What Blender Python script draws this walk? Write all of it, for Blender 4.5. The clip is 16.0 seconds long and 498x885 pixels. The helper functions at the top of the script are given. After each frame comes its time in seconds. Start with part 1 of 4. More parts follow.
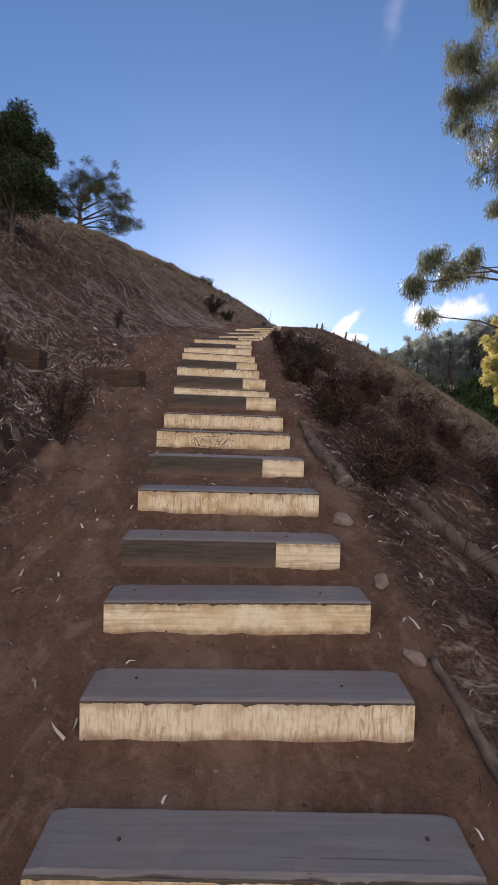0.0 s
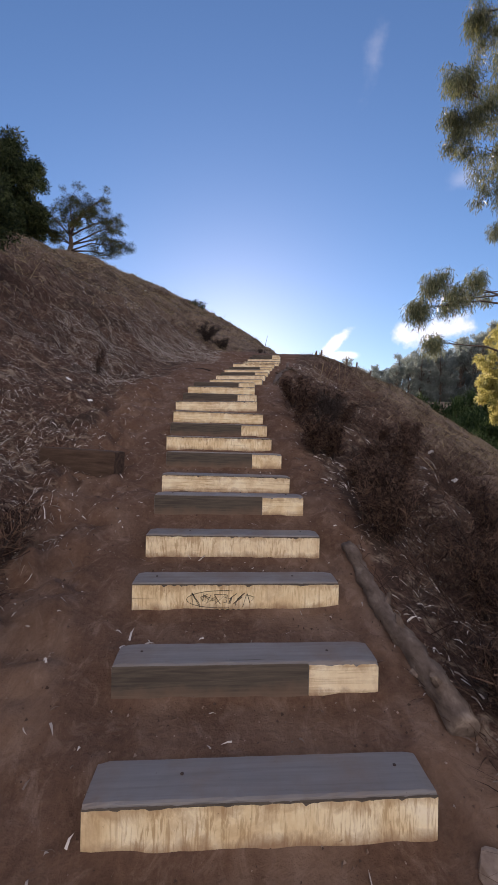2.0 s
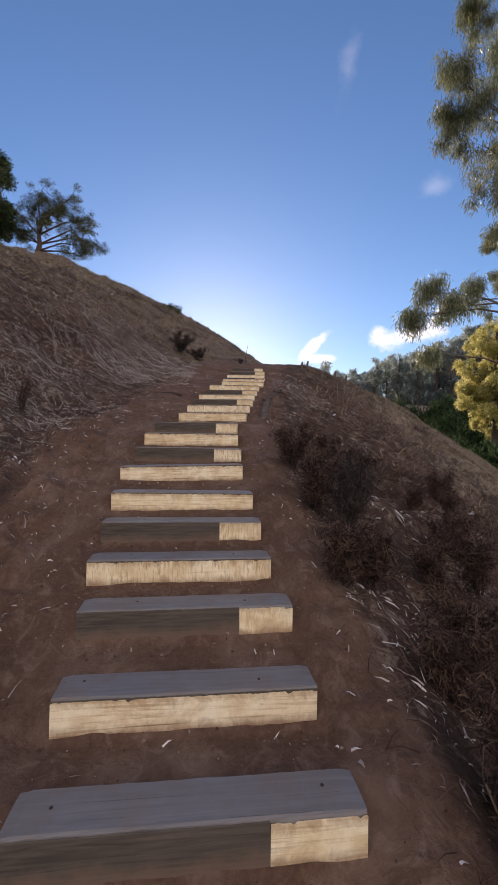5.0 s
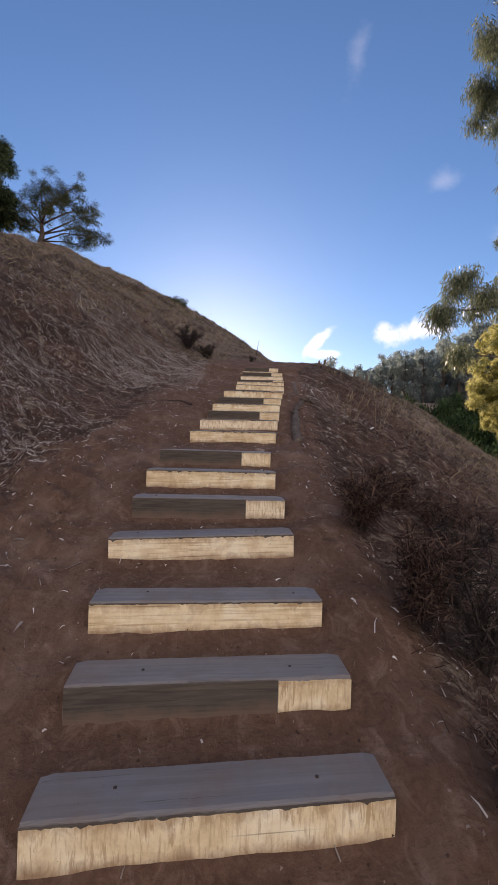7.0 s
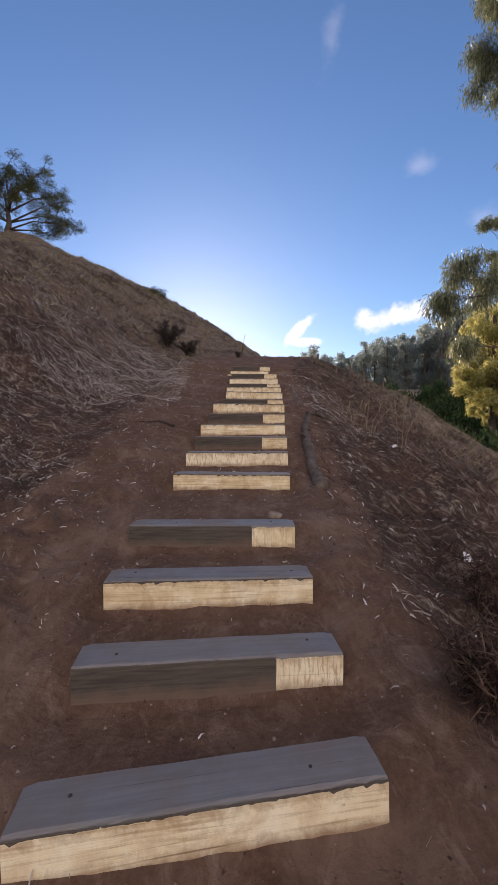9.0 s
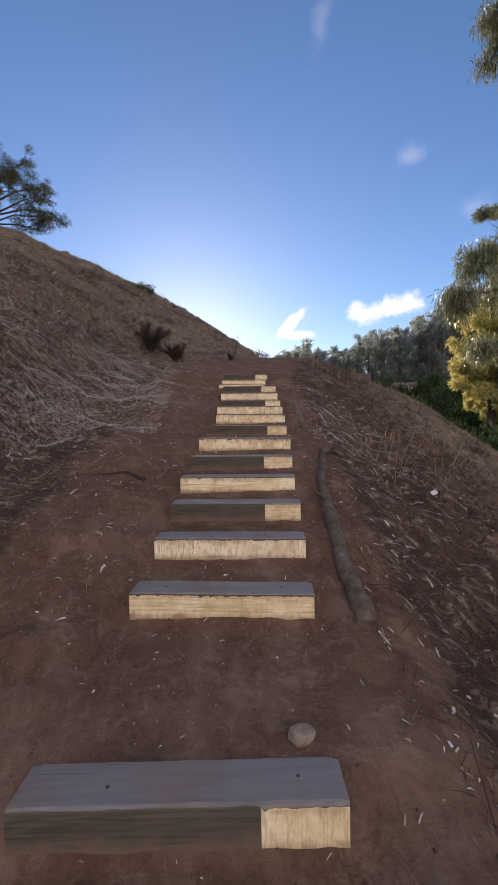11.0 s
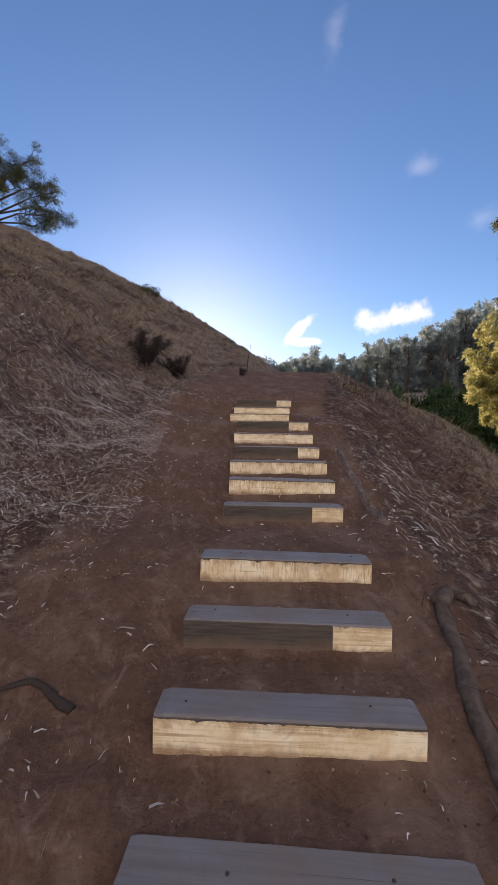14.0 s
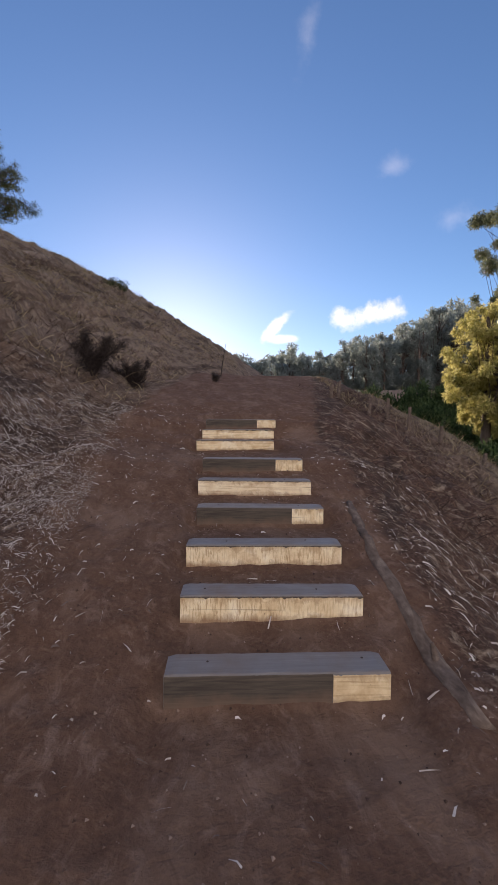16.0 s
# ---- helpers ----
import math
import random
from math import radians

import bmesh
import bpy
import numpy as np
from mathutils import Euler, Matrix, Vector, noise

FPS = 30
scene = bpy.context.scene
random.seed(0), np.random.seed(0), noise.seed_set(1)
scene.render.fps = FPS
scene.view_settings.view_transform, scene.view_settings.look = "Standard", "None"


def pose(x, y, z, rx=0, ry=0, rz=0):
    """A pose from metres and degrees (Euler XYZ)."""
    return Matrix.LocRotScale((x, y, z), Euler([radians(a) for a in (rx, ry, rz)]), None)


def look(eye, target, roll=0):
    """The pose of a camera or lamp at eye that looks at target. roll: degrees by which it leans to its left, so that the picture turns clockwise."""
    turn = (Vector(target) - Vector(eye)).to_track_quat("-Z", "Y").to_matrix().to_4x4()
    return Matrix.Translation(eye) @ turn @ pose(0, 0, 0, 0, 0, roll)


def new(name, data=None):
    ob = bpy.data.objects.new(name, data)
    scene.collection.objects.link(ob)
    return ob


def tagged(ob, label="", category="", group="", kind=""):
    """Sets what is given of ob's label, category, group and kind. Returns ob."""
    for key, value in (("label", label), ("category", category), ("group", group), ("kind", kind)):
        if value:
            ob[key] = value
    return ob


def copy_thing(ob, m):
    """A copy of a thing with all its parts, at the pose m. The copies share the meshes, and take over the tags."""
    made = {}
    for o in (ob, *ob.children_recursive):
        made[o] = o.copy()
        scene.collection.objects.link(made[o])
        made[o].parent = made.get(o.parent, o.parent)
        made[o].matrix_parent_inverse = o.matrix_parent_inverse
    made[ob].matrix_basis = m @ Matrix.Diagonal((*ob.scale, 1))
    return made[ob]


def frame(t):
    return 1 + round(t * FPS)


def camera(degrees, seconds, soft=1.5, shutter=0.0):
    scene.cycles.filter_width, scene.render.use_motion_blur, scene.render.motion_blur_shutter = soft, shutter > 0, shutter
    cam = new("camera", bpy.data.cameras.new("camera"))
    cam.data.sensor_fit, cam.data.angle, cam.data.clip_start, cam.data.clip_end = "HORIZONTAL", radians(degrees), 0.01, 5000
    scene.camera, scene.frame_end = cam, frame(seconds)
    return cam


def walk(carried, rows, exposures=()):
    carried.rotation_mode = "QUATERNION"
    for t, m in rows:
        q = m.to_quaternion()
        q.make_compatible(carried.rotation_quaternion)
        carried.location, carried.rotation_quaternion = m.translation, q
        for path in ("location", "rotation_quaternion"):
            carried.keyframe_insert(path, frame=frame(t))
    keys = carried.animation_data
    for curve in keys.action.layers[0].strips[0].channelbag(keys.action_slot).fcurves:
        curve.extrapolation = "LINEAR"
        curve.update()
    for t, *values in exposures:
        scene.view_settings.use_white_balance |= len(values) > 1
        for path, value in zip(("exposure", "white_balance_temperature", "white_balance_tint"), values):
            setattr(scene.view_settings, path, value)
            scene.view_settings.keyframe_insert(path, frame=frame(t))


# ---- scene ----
cam = camera(62.4, 16.0, soft=1.2)
EXPOSURE = 0.3
PATH = [
    (0, (0.02, -0.059, 1.483), (0.012, 1.939, 1.395), 1.8),
    (0.5, (-0.139, 0.263, 1.569), (-0.138, 2.262, 1.51), 2.0),
    (1, (-0.142, 0.57, 1.775), (-0.136, 2.57, 1.741), 1.9),
    (1.5, (-0.1, 0.885, 2.038), (-0.088, 2.885, 2.021), 1.5),
    (2, (-0.186, 1.204, 2.195), (-0.164, 3.204, 2.194), 1.0),
    (2.5, (-0.114, 1.516, 2.279), (-0.079, 3.516, 2.28), 0.4),
    (3, (-0.174, 1.814, 2.421), (-0.104, 3.813, 2.415), 0.4),
    (3.5, (-0.272, 2.082, 2.589), (-0.156, 4.079, 2.588), 0.6),
    (4, (-0.19, 2.408, 2.699), (-0.06, 4.404, 2.714), 0.5),
    (6.5, (-0.308, 4.096, 3.289), (-0.211, 6.093, 3.286), 0.7),
    (7, (-0.452, 4.433, 3.362), (-0.345, 6.43, 3.351), 1.2),
    (7.5, (-0.584, 4.723, 3.563), (-0.442, 6.718, 3.554), 1.2),
    (8, (-0.518, 5.126, 3.647), (-0.368, 7.12, 3.631), 0.5),
    (8.5, (-0.608, 5.48, 3.764), (-0.438, 7.473, 3.728), 0.0),
    (9, (-0.562, 5.792, 3.874), (-0.38, 7.783, 3.814), -0.5),
    (11.5, (-0.441, 7.571, 4.537), (-0.234, 9.558, 4.448), -1.5),
    (12, (-0.489, 7.911, 4.601), (-0.306, 9.9, 4.519), -1.6),
    (12.5, (-0.546, 8.285, 4.767), (-0.384, 10.277, 4.689), -1.5),
    (13, (-0.418, 8.66, 4.89), (-0.26, 10.652, 4.816), -1.3),
    (13.5, (-0.393, 9.048, 4.886), (-0.227, 11.04, 4.814), -0.7),
    (14, (-0.462, 9.533, 5.124), (-0.275, 11.523, 5.061), 0.0),
    (14.5, (-0.355, 10.055, 5.112), (-0.159, 12.045, 5.07), 0.2),
    (15, (-0.379, 10.527, 5.301), (-0.165, 12.515, 5.268), 0.2),
    (15.5, (-0.347, 10.938, 5.482), (-0.071, 12.918, 5.431), 0.0),
    (16, (-0.213, 11.329, 5.601), (0.08, 13.306, 5.524), -0.5),
]
walk(cam, [(t, look(eye, target, roll)) for t, eye, target, roll in PATH], exposures=((0, EXPOSURE, 6800, 25), (16, EXPOSURE, 6800, 25)))

# ---- world, sun ----
SUN_AZIMUTH, SUN_ELEVATION = radians(-2.0), radians(13.4)
world = bpy.data.worlds.new("sky")
scene.world = world
world.use_nodes = True
wn, wl = world.node_tree.nodes, world.node_tree.links
sky = wn.new("ShaderNodeTexSky")
sky.sky_type = "NISHITA"
sky.sun_disc = False
sky.sun_elevation, sky.sun_rotation = SUN_ELEVATION, SUN_AZIMUTH
sky.altitude, sky.air_density, sky.dust_density, sky.ozone_density = 200, 1.0, 0.15, 3.4
background = wn["Background"]
background.inputs["Strength"].default_value = 0.138


def wmath(op, a, b=None, c=None, clamp=False):
    n = wn.new("ShaderNodeMath")
    n.operation, n.use_clamp = op, clamp
    for i, v in enumerate((a, b, c)):
        if v is None:
            continue
        if isinstance(v, (int, float)):
            n.inputs[i].default_value = v
        else:
            wl.new(v, n.inputs[i])
    return n.outputs[0]


def wramp(v, lo, hi):
    n = wn.new("ShaderNodeMapRange")
    n.interpolation_type = "SMOOTHSTEP"
    wl.new(v, n.inputs[0])
    n.inputs[1].default_value, n.inputs[2].default_value = lo, hi
    return n.outputs[0]


coords = wn.new("ShaderNodeTexCoord")
parts_of = wn.new("ShaderNodeSeparateXYZ")
wl.new(coords.outputs["Generated"], parts_of.inputs[0])
puff = wn.new("ShaderNodeTexNoise")
puff.inputs["Scale"].default_value, puff.inputs["Detail"].default_value = 13.0, 8.0
puff.inputs["Roughness"].default_value = 0.62
wl.new(coords.outputs["Generated"], puff.inputs["Vector"])


def cloud(azimuth, elevation, wide, high, lo=0.0, hi=0.8, wisp=1.6, tilt=0.0):
    """A cloud round a direction of the sky, its edge broken up by noise."""
    dx, dz = math.sin(radians(azimuth)), math.sin(radians(elevation))
    side = wmath("SUBTRACT", parts_of.outputs[0], dx)
    u = wmath("MULTIPLY", wmath("SUBTRACT", side, wmath("MULTIPLY", wmath("SUBTRACT", parts_of.outputs[2], dz), tilt)), 1 / wide)
    v = wmath("MULTIPLY", wmath("SUBTRACT", parts_of.outputs[2], dz), 1 / high)
    r = wmath("SQRT", wmath("ADD", wmath("MULTIPLY", u, u), wmath("MULTIPLY", v, v)))
    body = wmath("ADD", wmath("SUBTRACT", 1.0, r), wmath("MULTIPLY", wmath("SUBTRACT", puff.outputs[0], 0.5), wisp))
    ahead = wmath("GREATER_THAN", parts_of.outputs[1], 0.0)
    return wmath("MULTIPLY", wramp(body, lo, hi), ahead)


cover = None
for c, amount in (
    (cloud(24.0, 14.2, 0.080, 0.030, hi=1.0, wisp=2.6), 0.9),
    (cloud(11.6, 13.2, 0.020, 0.040, hi=1.0, wisp=2.6, tilt=0.9), 0.75),
    (cloud(13.0, 11.8, 0.055, 0.012, wisp=1.4), 0.6),
    (cloud(23.5, 30.0, 0.04, 0.022, hi=1.3, wisp=2.4), 0.12),
    (cloud(12.4, 42.0, 0.022, 0.045, hi=1.3, wisp=2.6), 0.09),
    (cloud(31.5, 24.0, 0.05, 0.03, hi=1.3, wisp=2.4), 0.12),
):
    c = wmath("MULTIPLY", c, amount)
    cover = c if cover is None else wmath("MAXIMUM", cover, c)
# unseen bright broken cloud added behind the walker, to light the step fronts
bank = wn.new("ShaderNodeTexNoise")
bank.inputs["Scale"].default_value, bank.inputs["Detail"].default_value = 2.2, 5.0
wl.new(coords.outputs["Generated"], bank.inputs["Vector"])
behind = wramp(wmath("MULTIPLY", parts_of.outputs[1], -1.0), 0.0, 0.55)
unseen_cloud = wmath("MULTIPLY", behind, wramp(bank.outputs[0], 0.25, 0.6))
cover_all = wmath("MAXIMUM", cover, unseen_cloud)
white = wn.new("ShaderNodeMix")
white.data_type = "RGBA"
wl.new(cover_all, white.inputs["Factor"])
vivid = wn.new("ShaderNodeHueSaturation")
vivid.inputs["Saturation"].default_value = 1.08
wl.new(sky.outputs[0], vivid.inputs["Color"])
wl.new(vivid.outputs[0], white.inputs["A"])
CLOUD = (10.1, 9.7, 9.1, 1)
white.inputs["B"].default_value = CLOUD
wl.new(white.outputs["Result"], background.inputs["Color"])

sun = new("sun", bpy.data.lights.new("sun", "SUN"))
sun.data.energy, sun.data.angle, sun.data.color = 5.0, radians(0.6), (1.0, 0.86, 0.62)
toward = Vector((math.sin(SUN_AZIMUTH) * math.cos(SUN_ELEVATION), math.cos(SUN_AZIMUTH) * math.cos(SUN_ELEVATION), math.sin(SUN_ELEVATION)))
sun.matrix_world = look(toward * 50, (0, 0, 0))

# ---- materials ----


class Nodes:
    """A node material in the making."""

    def __init__(self, name):
        self.mat = bpy.data.materials.new(name)
        self.mat.use_nodes = True
        self.n, self.l = self.mat.node_tree.nodes, self.mat.node_tree.links
        self.bsdf = self.n["Principled BSDF"]
        self.co = self.n.new("ShaderNodeTexCoord").outputs["Object"]
        self.geo = self.n.new("ShaderNodeNewGeometry")

    def mapped(self, scale, position=False):
        m = self.n.new("ShaderNodeMapping")
        m.inputs["Scale"].default_value = scale
        self.l.new(self.geo.outputs["Position"] if position else self.co, m.inputs[0])
        return m.outputs[0]

    def noise(self, scale, detail=4.0, rough=0.55, vector=None, distortion=0.0):
        t = self.n.new("ShaderNodeTexNoise")
        t.inputs["Scale"].default_value, t.inputs["Detail"].default_value = scale, detail
        t.inputs["Roughness"].default_value, t.inputs["Distortion"].default_value = rough, distortion
        self.l.new(self.co if vector is None else vector, t.inputs["Vector"])
        return t.outputs[0]

    def ramp(self, value, stops):
        r = self.n.new("ShaderNodeValToRGB")
        e = r.color_ramp.elements
        while len(e) < len(stops):
            e.new(0.5)
        for k, (p, c) in zip(e, stops):
            k.position = p
            k.color = (c, c, c, 1) if isinstance(c, (int, float)) else (*c, 1)
        self.l.new(value, r.inputs[0])
        return r.outputs[0]

    def mix(self, factor, a, b, blend="MIX"):
        m = self.n.new("ShaderNodeMix")
        m.data_type, m.blend_type = "RGBA", blend
        for key, v in (("Factor", factor), ("A", a), ("B", b)):
            if isinstance(v, tuple):
                m.inputs[key].default_value = (*v, 1)
            elif isinstance(v, (int, float)):
                m.inputs[key].default_value = v
            else:
                self.l.new(v, m.inputs[key])
        return m.outputs["Result"]

    def math(self, op, a, b=0.0, clamp=False):
        m = self.n.new("ShaderNodeMath")
        m.operation, m.use_clamp = op, clamp
        for i, v in enumerate((a, b)):
            if isinstance(v, (int, float)):
                m.inputs[i].default_value = v
            else:
                self.l.new(v, m.inputs[i])
        return m.outputs[0]

    def random(self):
        return self.n.new("ShaderNodeObjectInfo").outputs["Random"]

    def island(self):
        return self.geo.outputs["Random Per Island"]

    def done(self, color, rough=0.85, bump=None, strength=0.4, distance=0.01, through_light=0.0, spec=0.3):
        b = self.bsdf
        if isinstance(color, tuple):
            b.inputs["Base Color"].default_value = (*color, 1)
        else:
            self.l.new(color, b.inputs["Base Color"])
        if isinstance(rough, (int, float)):
            b.inputs["Roughness"].default_value = rough
        else:
            self.l.new(rough, b.inputs["Roughness"])
        b.inputs["Specular IOR Level"].default_value = spec
        if bump is not None:
            k = self.n.new("ShaderNodeBump")
            k.inputs["Strength"].default_value, k.inputs["Distance"].default_value = strength, distance
            self.l.new(bump, k.inputs["Height"])
            self.l.new(k.outputs[0], b.inputs["Normal"])
        if through_light > 0:
            t = self.n.new("ShaderNodeBsdfTranslucent")
            if isinstance(color, tuple):
                t.inputs[0].default_value = (*color, 1)
            else:
                self.l.new(color, t.inputs[0])
            m = self.n.new("ShaderNodeMixShader")
            m.inputs[0].default_value = through_light
            self.l.new(b.outputs[0], m.inputs[1])
            self.l.new(t.outputs[0], m.inputs[2])
            self.l.new(m.outputs[0], self.n["Material Output"].inputs["Surface"])
        return self.mat


def ground_material():
    k = Nodes("ground")
    fine = k.noise(38, 8, 0.65)
    mid = k.noise(4.5, 6, 0.6)
    wide = k.noise(0.7, 4, 0.5)
    soil = k.ramp(fine, [(0.25, (0.070, 0.039, 0.026)), (0.55, (0.114, 0.067, 0.045)), (0.85, (0.174, 0.114, 0.082))])
    soil = k.mix(k.ramp(mid, [(0.35, 0.0), (0.7, 0.6)]), soil, (0.114, 0.071, 0.053))
    soil = k.mix(k.ramp(k.noise(11, 5, 0.7), [(0.55, 0.0), (0.75, 0.35)]), soil, (0.058, 0.034, 0.025))
    dust = k.noise(1.7, 5, 0.6, k.mapped((1.6, 0.7, 1.0)), 0.5)
    soil = k.mix(k.ramp(dust, [(0.50, 0.0), (0.68, 0.75)]), soil, (0.185, 0.125, 0.092))
    soil = k.mix(k.ramp(dust, [(0.30, 0.5), (0.46, 0.0)]), soil, (0.076, 0.044, 0.031))
    # dusty pale and dark patches, standing in for lit clods and shaded pits
    clod_shading = k.noise(7.5, 5, 0.7, k.mapped((1.3, 0.9, 1.0)), 0.9)
    soil = k.mix(k.ramp(clod_shading, [(0.52, 0.0), (0.68, 0.6)]), soil, (0.215, 0.150, 0.116))
    soil = k.mix(k.ramp(clod_shading, [(0.32, 0.4), (0.45, 0.0)]), soil, (0.060, 0.034, 0.024))
    # dry thatch on the slopes, by the sheet's own painted layer
    layer = k.n.new("ShaderNodeAttribute")
    layer.attribute_name = "thatch"
    strands = k.noise(1.0, 6, 0.72, k.mapped((36, 52, 44)), 0.2)
    thatch = k.ramp(strands, [(0.34, (0.060, 0.043, 0.034)), (0.48, (0.180, 0.138, 0.106)), (0.62, (0.320, 0.265, 0.21)), (0.76, (0.46, 0.40, 0.33))])
    thatch = k.mix(k.ramp(wide, [(0.35, 0.0), (0.7, 0.7)]), thatch, (0.115, 0.072, 0.050))
    dry = k.n.new("ShaderNodeAttribute")
    dry.attribute_name = "pale"
    mulch = k.ramp(strands, [(0.38, (0.030, 0.017, 0.013)), (0.54, (0.085, 0.051, 0.038)), (0.66, (0.150, 0.102, 0.078)), (0.80, (0.32, 0.265, 0.22))])
    thatch = k.mix(k.math("ADD", dry.outputs["Fac"], k.math("MULTIPLY", k.math("SUBTRACT", wide, 0.5), 0.8), True), mulch, thatch)
    # dark bands along the contours stand in for shade between the small terraces
    turned = k.n.new("ShaderNodeMapping")
    turned.vector_type = "TEXTURE"
    turned.inputs["Rotation"].default_value = (0, 0, -0.455)
    turned.inputs["Scale"].default_value = (0.45, 3.0, 1.0)
    k.l.new(k.co, turned.inputs[0])
    terrace_shade = k.noise(1.0, 5, 0.65, turned.outputs[0], 0.6)
    thatch = k.mix(k.ramp(terrace_shade, [(0.38, 0.92), (0.52, 0.0)]), thatch, (0.042, 0.029, 0.023))
    thatch = k.mix(k.ramp(k.noise(3.4, 5, 0.7, k.mapped((1.0, 1.5, 1.0)), 0.6), [(0.50, 0.0), (0.62, 0.6)]), thatch, (0.034, 0.022, 0.017))
    thatch = k.mix(k.ramp(k.noise(5.5, 6, 0.72, k.mapped((1.0, 1.6, 1.0)), 0.8), [(0.52, 0.0), (0.66, 0.75)]), thatch, (0.30, 0.245, 0.19))
    edge = k.math("ADD", layer.outputs["Fac"], k.math("MULTIPLY", k.math("SUBTRACT", mid, 0.5), 0.9))
    color = k.mix(k.ramp(edge, [(0.35, 0.0), (0.65, 1.0)]), soil, thatch)
    height = k.math("ADD", k.math("MULTIPLY", fine, 0.45), k.math("MULTIPLY", k.noise(13, 6, 0.68), 0.9))
    height = k.math("ADD", height, mid)
    return k.done(color, 0.95, height, 0.75, 0.035, spec=0.15)


def timber_material():
    k = Nodes("weathered_timber")
    r = k.random()
    shift = k.n.new("ShaderNodeVectorMath")
    shift.operation = "ADD"
    spin = k.n.new("ShaderNodeCombineXYZ")
    k.l.new(k.math("MULTIPLY", r, 53.0), spin.inputs[0])
    k.l.new(k.co, shift.inputs[0])
    k.l.new(spin.outputs[0], shift.inputs[1])
    m = k.n.new("ShaderNodeMapping")
    m.inputs["Scale"].default_value = (2.2, 48, 48)
    k.l.new(shift.outputs[0], m.inputs[0])
    grain = k.noise(1.0, 7, 0.6, m.outputs[0], 0.7)
    c = k.ramp(grain, [(0.2, (0.118, 0.112, 0.110)), (0.55, (0.165, 0.158, 0.156)), (0.9, (0.22, 0.21, 0.205))])
    dust = k.noise(3.5, 6, 0.65, shift.outputs[0])
    c = k.mix(k.ramp(dust, [(0.46, 0.0), (0.72, 0.65)]), c, (0.165, 0.118, 0.092))
    n = k.n.new("ShaderNodeMapping")
    n.inputs["Scale"].default_value = (0.9, 75, 75)
    k.l.new(shift.outputs[0], n.inputs[0])
    crack = k.noise(1.0, 3, 0.5, n.outputs[0], 0.1)
    c = k.mix(k.ramp(crack, [(0.66, 0.0), (0.72, 0.65)]), c, (0.040, 0.032, 0.028))
    c = k.mix(k.ramp(k.noise(55, 3, 0.6), [(0.70, 0.0), (0.76, 0.7)]), c, (0.06, 0.05, 0.045))
    return k.done(c, k.ramp(dust, [(0.4, 0.48), (0.7, 0.75)]), grain, 0.25, 0.003, spec=0.5)


def bare_face_material():
    k = Nodes("dark_bare_timber")
    grain = k.noise(1.0, 7, 0.65, k.mapped((2.2, 40, 36)), 1.2)
    dirt = k.noise(7.0, 5, 0.6)
    c = k.ramp(grain, [(0.30, (0.046, 0.039, 0.034)), (0.55, (0.088, 0.074, 0.060)), (0.78, (0.145, 0.120, 0.090))])
    parts = k.n.new("ShaderNodeSeparateXYZ")
    k.l.new(k.co, parts.inputs[0])
    # earth splashed up from the foot
    mud = k.math("SUBTRACT", dirt, k.math("MULTIPLY", k.math("ADD", parts.outputs[2], 0.10), 7.0))
    c = k.mix(k.ramp(mud, [(0.40, 0.0), (0.85, 0.8)]), c, (0.155, 0.105, 0.076))
    return k.done(c, 0.88, grain, 0.3, 0.003, spec=0.2)


